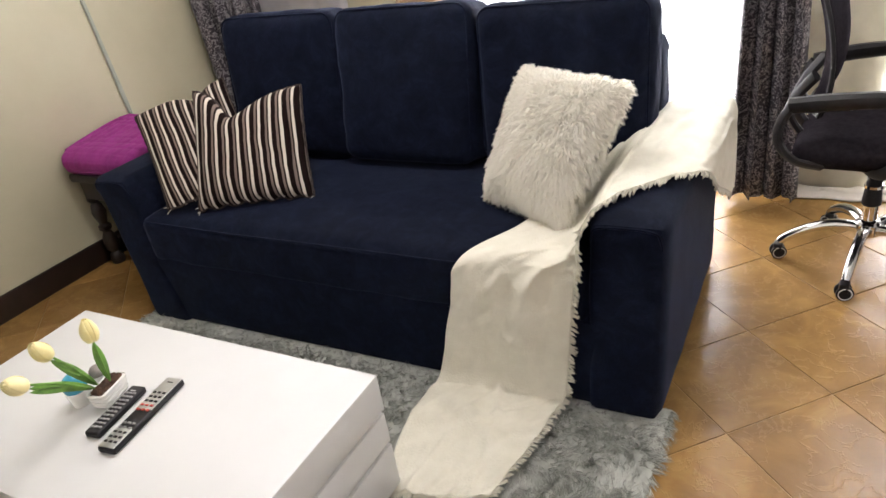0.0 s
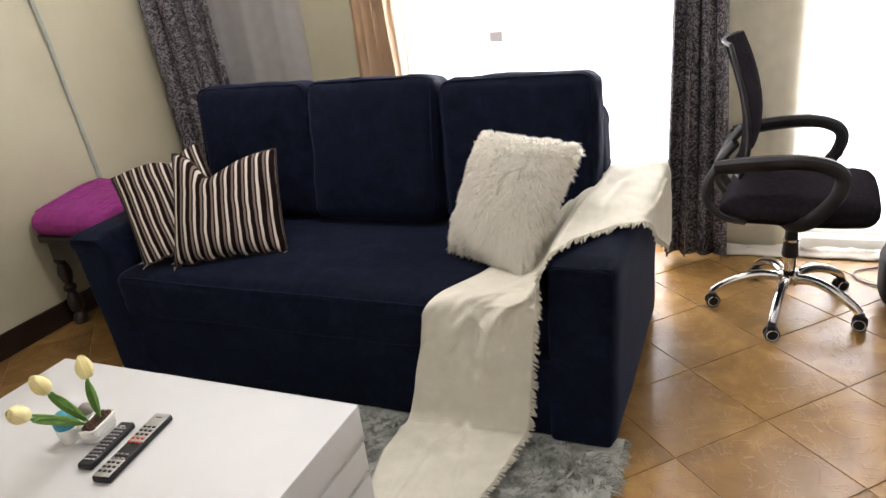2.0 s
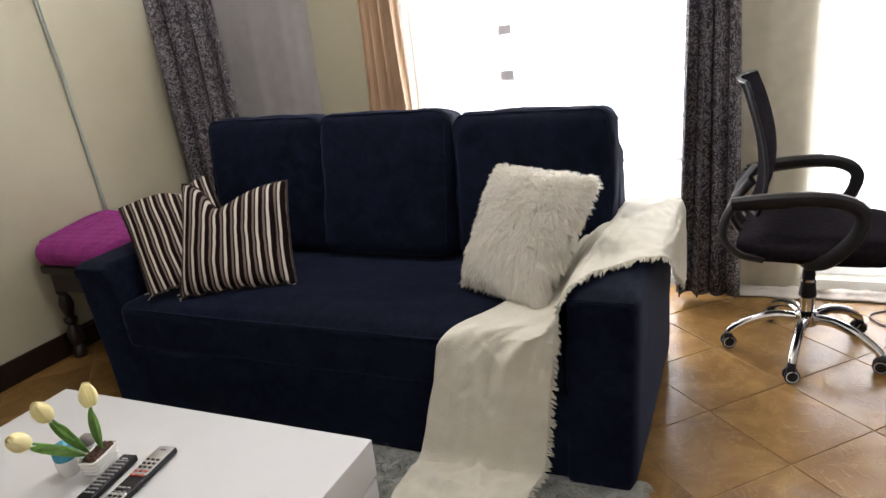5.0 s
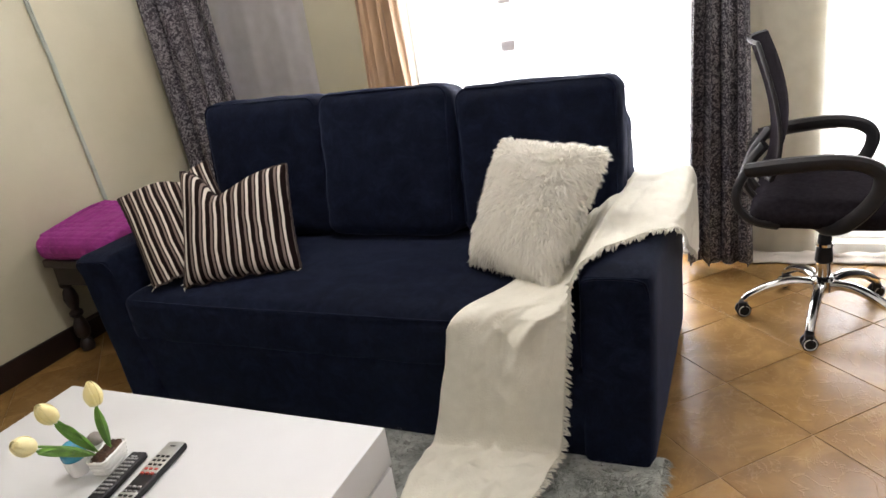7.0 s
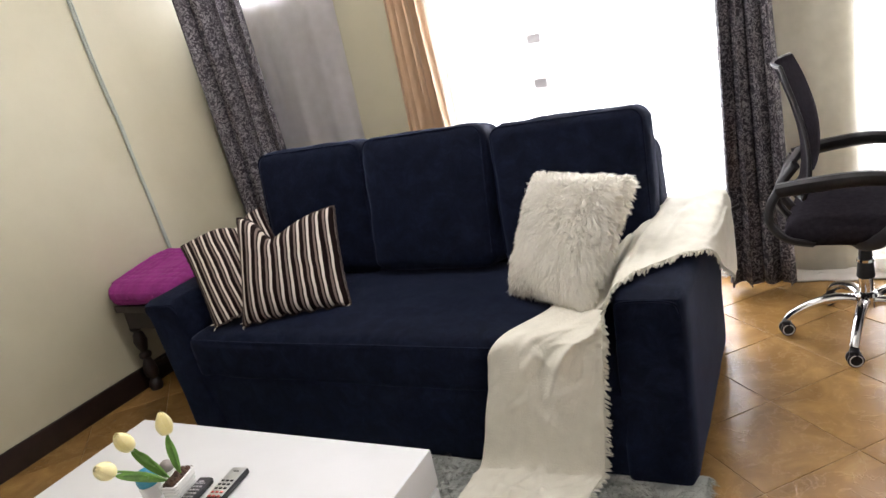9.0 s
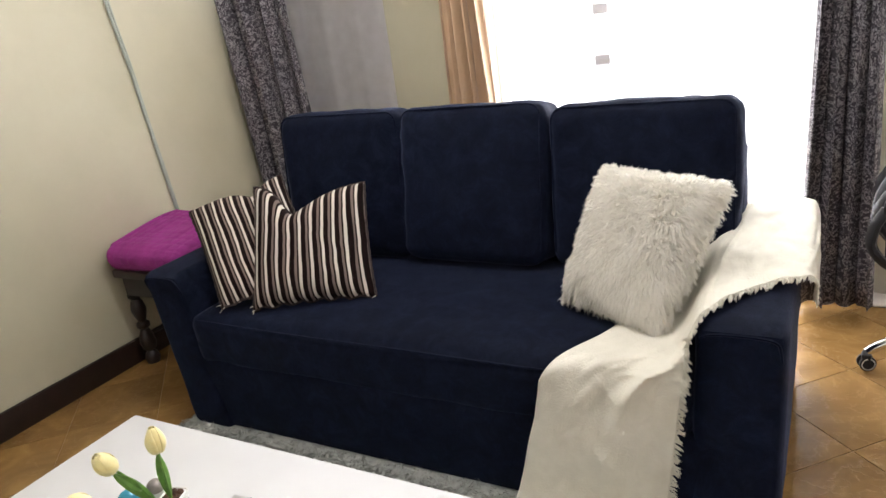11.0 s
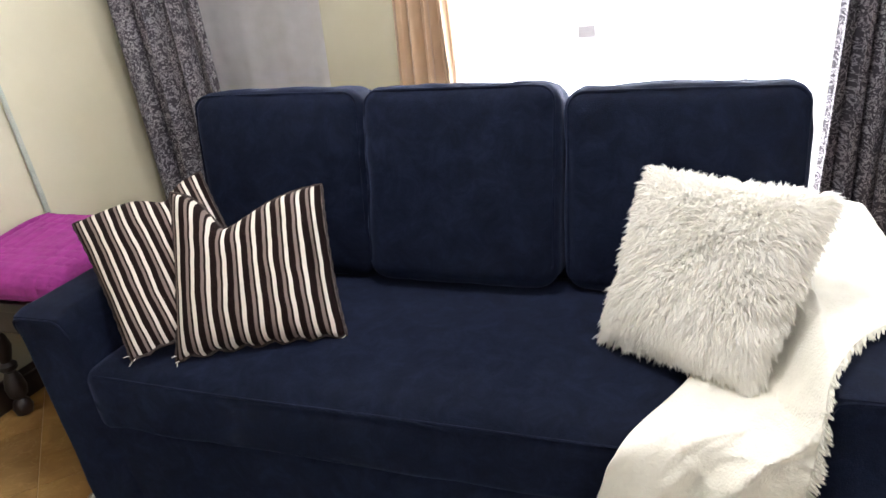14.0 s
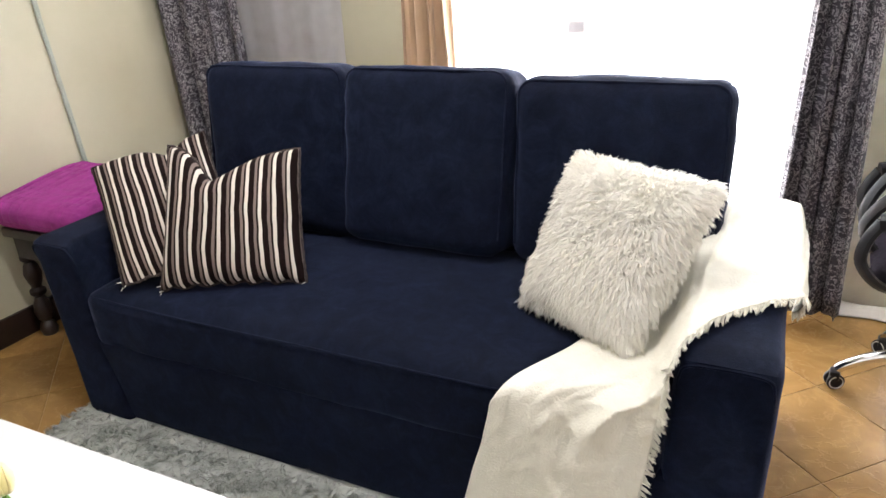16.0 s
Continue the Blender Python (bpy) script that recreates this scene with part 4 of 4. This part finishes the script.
PROFILE = [(0.012, 0), (0.028, 0.004), (0.034, 0.03), (0.028, 0.055), (0.016, 0.07), (0.03, 0.085), (0.036, 0.12), (0.03, 0.16), (0.018, 0.19), (0.03, 0.205), (0.03, 0.222), (0.018, 0.235), (0.027, 0.265), (0.034, 0.3), (0.026, 0.34), (0.018, 0.355), (0.03, 0.37), (0.03, 0.385)]
for x in (SX0 + 0.045, SX1 - 0.045):
    for y in (SY0 + 0.045, SY1 - 0.045):
        part("leg", lathe([(r, z * 0.91) for r, z in PROFILE], (x, y, 0)), M_DARKWOOD, stool)
part("stretcher", box(SX0 + 0.04, SX0 + 0.055, SY0 + 0.08, SY1 - 0.08, 0.1, 0.13, 0.003), M_DARKWOOD, stool)


def quilt_bm():
    """A thick folded cover with rounded sides, higher towards the wall, stitched in a grid."""
    bm = soft_box(-2.7, -2.205, 0.215, 0.672, 0.479, 0.592, 0.05, 64, (0.006, 0.006, 0.003), 0.004, 3)
    for v in bm.verts:
        x, y, z = v.co
        v.co.z += max(0, z - 0.5) / 0.092 * 0.046 * max(0, (y - 0.22) / 0.45)
        line = max(abs(math.sin(x * 70)) ** 14, abs(math.sin(y * 70)) ** 14)
        if z > 0.56:
            v.co.z -= 0.0045 * line
        elif y < 0.25:
            v.co.y += 0.0045 * max(abs(math.sin(x * 70)) ** 14, abs(math.sin(z * 70)) ** 14)
    return bm


quilt = solo("folded_quilt", quilt_bm(), M_PURPLE, (-2.45, 0.44, 0.479), "magenta cotton quilt folded on the side table", "quilt")
part("fold", tube([glide([(-2.672, 0.26, 0.585), (-2.682, 0.4, 0.603), (-2.685, 0.55, 0.62), (-2.67, 0.64, 0.622)], i / 20) for i in range(21)], 0.012, 8), M_PURPLE, quilt)

# ---- office chair ----
chair = thing("office_chair", (0, 0, 0), "black mesh-back office chair on a chrome star base", "chair")
for k in range(5):
    a = radians(-102 + 4.5 + 72 * k)
    d = Vector((math.cos(a), math.sin(a), 0))
    pts = [d * 0.03 + Vector((0, 0, 0.135)), d * 0.1 + Vector((0, 0, 0.145)), d * 0.18 + Vector((0, 0, 0.125)), d * 0.245 + Vector((0, 0, 0.09)), d * 0.272 + Vector((0, 0, 0.066))]
    leg = part("leg", tube([glide(pts, i / 16) for i in range(17)], [0.021 - 0.006 * i / 16 for i in range(17)], 10), M_CHROME, chair, "curved chrome leg")
    c = d * 0.275
    b = a + radians((-66, 20, -15, 25, 12)[k])
    roll = Vector((math.cos(b), math.sin(b), 0))
    side = Vector((-roll.y, roll.x, 0))
    ca = part("castor", box(-0.016, 0.016, -0.022, 0.022, 0.028, 0.064, 0.008, bm=None), M_BLACK, chair, "black castor")
    ca.location = c
    for s in (-1, 1):
        turn = side.to_track_quat("Z", "Y").to_matrix().to_4x4()
        w = part("wheel", lathe([(0.004, 0), (0.024, 0.001), (0.027, 0.006), (0.027, 0.013), (0.022, 0.016), (0.004, 0.016)], c + side * (0.005 if s > 0 else -0.021) + Vector((0, 0, 0.0275)), 18, turn=turn), M_BLACK, leg)
        hubc = c + side * 0.0215 * s + Vector((0, 0, 0.0275))
        part("wheel_ring", tube([hubc + 0.0205 * (math.cos(q) * roll + math.sin(q) * Vector((0, 0, 1))) for q in (2 * math.pi * i / 20 for i in range(20))], 0.0018, 6, closed=True), M_KEY, leg, "pale ring on the wheel")
part("hub", lathe([(0.03, 0.105), (0.042, 0.112), (0.042, 0.155), (0.034, 0.165), (0.027, 0.17)], (0, 0, 0)), M_CHROME, chair)
part("gas_lift", lathe([(0.025, 0.17), (0.025, 0.285), (0.03, 0.29), (0.03, 0.3), (0.014, 0.302), (0.014, 0.42)], (0, 0, 0)), M_CHROME, chair, "chrome gas lift")
part("sleeve", lathe([(0.027, 0.225), (0.031, 0.23), (0.022, 0.33), (0.018, 0.335)], (0, 0, 0), 14), M_BLACK, chair)
part("mechanism", box(-0.1, 0.1, -0.08, 0.08, 0.405, 0.44, 0.01), M_BLACK, chair)
part("seat", soft_box(-0.235, 0.262, -0.235, 0.235, 0.43, 0.518, 0.045, 14, (0.01, 0.01, 0.02), 0.003), M_MESH, chair, "padded black fabric seat")


def back_point(u, v, off=0.0):
    """u across, v up; the back wraps forward at its sides and leans away at the top."""
    y = (u - 0.5) * 2
    half = 0.215 * (0.86 + 0.14 * math.sin(math.pi * min(1, 0.25 + v * 0.65))) * (1 - 0.12 * max(0, v - 0.85) / 0.15)
    x = -0.215 - 0.05 * v ** 1.6 + 0.04 * y * y + 0.035 * math.sin(math.pi * v ** 0.8)
    return Vector((x + off, y * half, 0.6 + 0.455 * v))


bm = sheet(back_point, 14, 18)
back = part("backrest", bm, M_MESH, chair, "curved black mesh backrest")
back.modifiers.new("mesh", "SOLIDIFY").thickness = 0.01
edge = [back_point(0, i / 12) for i in range(13)] + [back_point(i / 10, 1) for i in range(1, 10)] + [back_point(1, 1 - i / 12) for i in range(13)] + [back_point(1 - i / 10, 0) for i in range(1, 10)]
part("back_rim", tube(edge, 0.0075, 8, closed=True), M_BLACK, back)
for s in (-1, 1):
    line = [(-0.2, 0.12 * s, 0.66), (-0.255, 0.09 * s, 0.58), (-0.27, 0.06 * s, 0.5), (-0.2, 0.05 * s, 0.415), (-0.08, 0.04 * s, 0.38)]
    line = [(a, b, c + 0.045) for a, b, c in line]
    part("back_support", tube([glide(line, i / 24) for i in range(25)], 0.014, 8, flat=1.5), M_BLACK, chair)
    y = 0.275 * s
    loop = [(-0.245, y * 0.93, 0.6), (-0.13, y * 1.02, 0.622), (0.01, y * 1.05, 0.635), (0.1, y * 1.05, 0.622), (0.143, y * 1.04, 0.58), (0.125, y * 1.02, 0.505), (0.06, y * 0.95, 0.42), (0.01, y * 0.8, 0.385), (-0.04, y * 0.55, 0.378)]
    loop = [(a, b, c + 0.05) for a, b, c in loop]
    radii = [0.022, 0.023, 0.022, 0.021, 0.02, 0.019, 0.019, 0.018, 0.015]
    part("armrest", tube([glide(loop, i / 40) for i in range(41)], [1.12 * radii[min(8, round(i / 5))] for i in range(41)], 10, flat=1.2), M_BLACK, chair, "looped black plastic armrest")
    line = [(-0.245, y * 0.93, 0.6), (-0.272, y * 0.95, 0.545), (-0.275, y * 0.95, 0.48), (-0.225, y * 0.93, 0.42), (-0.15, y * 0.8, 0.39)]
    line = [(a, b, c + 0.05) for a, b, c in line]
    part("arm_bracket", tube([glide(line, i / 24) for i in range(25)], 0.013, 8, flat=1.5), M_BLACK, chair)
chair.matrix_world = pose(0.487, 1.0, 0, 0, 0, -4.5)

# ---- desk ----
DX0, DX1, DY0, DY1, DZ = 0.868, 1.45, 0.0, 1.52, 0.78
desk = thing("desk", ((DX0 + DX1) / 2, (DY0 + DY1) / 2, 0), "white laminate desk with a cupboard underneath", "desk")
part("worktop", box(DX0, DX1, DY0, DY1, DZ - 0.032, DZ, 0.004), M_TABLE, desk)
part("end_panel", box(DX0 + 0.02, DX1 - 0.02, DY1 - 0.04, DY1 - 0.02, 0, DZ - 0.032, 0.002), M_TABLE, desk)
cup = part("cupboard", box(DX0 + 0.035, DX1 - 0.02, 0.28, 0.96, 0.02, 0.475, 0.002), M_TABLE, desk)
part("cupboard_door", box(DX0 + 0.015, DX0 + 0.033, 0.285, 0.955, 0.025, 0.47, 0.003), M_TABLE, cup)
handle = tube([(DX0 + 0.012, 0.78, 0.34), (DX0 - 0.012, 0.78, 0.345), (DX0 - 0.012, 0.78, 0.455), (DX0 + 0.012, 0.78, 0.46)], 0.005, 8)
part("handle", handle, M_BRASS, cup, "pale brass bar handle")
part("side_panel", box(DX0 + 0.02, DX1 - 0.02, DY0 + 0.02, 0.27, 0, DZ - 0.032, 0.003), M_TABLE, desk)

laptop = thing("laptop", (1.18, 1.2, DZ), "silver laptop lying open on the white desk", "laptop")
part("base", box(0.985, 1.21, 1.0, 1.32, DZ + 0.001, DZ + 0.016, 0.004), M_STEEL, laptop)
part("keyboard", box(1.04, 1.17, 1.02, 1.3, DZ + 0.015, DZ + 0.0175), M_GREYPL, laptop, smooth=False)
bm = box(1.215, 1.225, 1.0, 1.32, DZ + 0.012, DZ + 0.22, 0.003)
bm.transform(Matrix.Translation((1.22, 0, DZ + 0.012)) @ Matrix.Rotation(radians(18), 4, "Y") @ Matrix.Translation((-1.22, 0, -DZ - 0.012)))
part("lid", bm, M_STEEL, laptop)

lamp = thing("ring_light", (1.0, 1.36, 0.0), "pale ring light on a thin black stand", "ring light")
c = Vector((1.045, 1.32, 1.2))
circle = [c + Vector((0.128 * math.cos(a), 0.03 * math.cos(a), 0.128 * math.sin(a))) for a in (2 * math.pi * k / 40 for k in range(40))]
ring = part("ring", tube(circle, 0.018, 10, closed=True), M_RINGLIGHT, lamp, "unlit pale ring diffuser")
part("pole", tube([(1.03, 1.36, DZ), (1.03, 1.36, 1.06)], 0.009, 10), M_BLACK, lamp)
part("neck", tube([(1.03, 1.36, 1.05), (1.04, 1.34, 1.07), (1.045, 1.325, 1.085)], 0.011, 8), M_BLACK, lamp)
part("clamp_knob", lathe([(0.008, 0), (0.02, 0.004), (0.02, 0.03), (0.008, 0.034)], (1.03, 1.36, 1.0), 14), M_BLACK, lamp)
part("phone_holder", box(1.01, 1.08, 1.315, 1.335, 1.19, 1.225, 0.005), M_BLACK, lamp)
part("holder_post", tube([(1.045, 1.34, 1.07), (1.045, 1.335, 1.2)], 0.006, 8), M_BLACK, lamp)
part("foot", lathe([(0.01, 0), (0.07, 0.002), (0.07, 0.012), (0.02, 0.02)], (1.03, 1.36, DZ + 0.001), 20), M_BLACK, lamp)

bag = thing("backpack", (0.98, 1.08, 0), "dark navy nylon backpack standing under the desk", "backpack")
part("body", soft_box(0.835, 1.09, 0.95, 1.21, 0.002, 0.47, 0.08, 12, (0.02, 0.02, 0.0), 0.008, 2), M_BAG, bag)
part("pocket", soft_box(0.815, 0.9, 0.98, 1.18, 0.02, 0.24, 0.04, 8, (0.01, 0, 0), 0.005, 4), M_BAG, bag)
part("trim", tube([glide([(0.87, 0.957, 0.2), (0.86, 0.952, 0.36), (0.9, 0.975, 0.45), (0.97, 1.0, 0.475)], i / 20) for i in range(21)], 0.008, 8), M_BLUETRIM, bag, "blue piping")
part("grab_loop", tube([glide([(0.93, 1.05, 0.465), (0.935, 1.06, 0.505), (0.95, 1.1, 0.51), (0.955, 1.12, 0.465)], i / 16) for i in range(17)], 0.008, 8), M_BAG, bag)

wire = [(0.93, 1.45, 0.005), (0.86, 1.43, 0.005), (0.77, 1.38, 0.005), (0.755, 1.32, 0.005), (0.8, 1.26, 0.005), (0.9, 1.22, 0.005), (1.0, 1.25, 0.005)]
solo("power_wire", tube([glide(wire, i / 40) for i in range(41)], 0.0035, 6), M_WIRE, (0.8, 1.35, 0.002), "thin brown wire looped on the tiled floor", "wire")

# ---- floor tiles ----
H = 0.244
side_len, gap = H * math.sqrt(2), 0.0028


def tile_bm():
    bm = bmesh.new()
    h = (side_len - gap) / 2
    rings = [[bm.verts.new((sx * (h - i), sy * (h - i), z)) for sx, sy in ((-1, -1), (1, -1), (1, 1), (-1, 1))] for i, z in ((0, -0.01), (0, -0.0009), (0.0014, 0))]
    for A, B in zip(rings, rings[1:]):
        for k in range(4):
            bm.faces.new((A[k], A[(k + 1) % 4], B[(k + 1) % 4], B[k]))
    bm.faces.new(rings[-1])
    return bm


whole = to_mesh("tile", tile_bm(), M_TILE, False)
turn45 = Matrix.Rotation(radians(45), 4, "Z")
for i in range(-14, 16):
    for j in range(-14, 16):
        cx, cy = 0.168 + H * (i - j), -0.022 + H + H * (i + j)
        if not (X0 - H < cx < X1 + H and Y0 - H < cy < Y1 + H):
            continue
        inside = X0 < cx - H and cx + H < X1 and Y0 < cy - H and cy + H < Y1
        if inside:
            me = whole
        else:
            bm = tile_bm()
            bm.transform(turn45)
            for co, no in (((X0 - cx, 0, 0), (-1, 0, 0)), ((X1 - cx, 0, 0), (1, 0, 0)), ((0, Y0 - cy, 0), (0, -1, 0)), ((0, Y1 - cy, 0), (0, 1, 0))):
                bmesh.ops.bisect_plane(bm, geom=[*bm.verts, *bm.edges, *bm.faces], plane_co=co, plane_no=no, clear_outer=True)
            bm.transform(turn45.inverted())
            if len(bm.faces) < 2:
                bm.free()
                continue
            me = to_mesh("tile", bm, M_TILE, False)
        t = new("tile", me)
        t.parent = floor
        t.matrix_local = Matrix.Translation((cx, cy, 0)) @ turn45
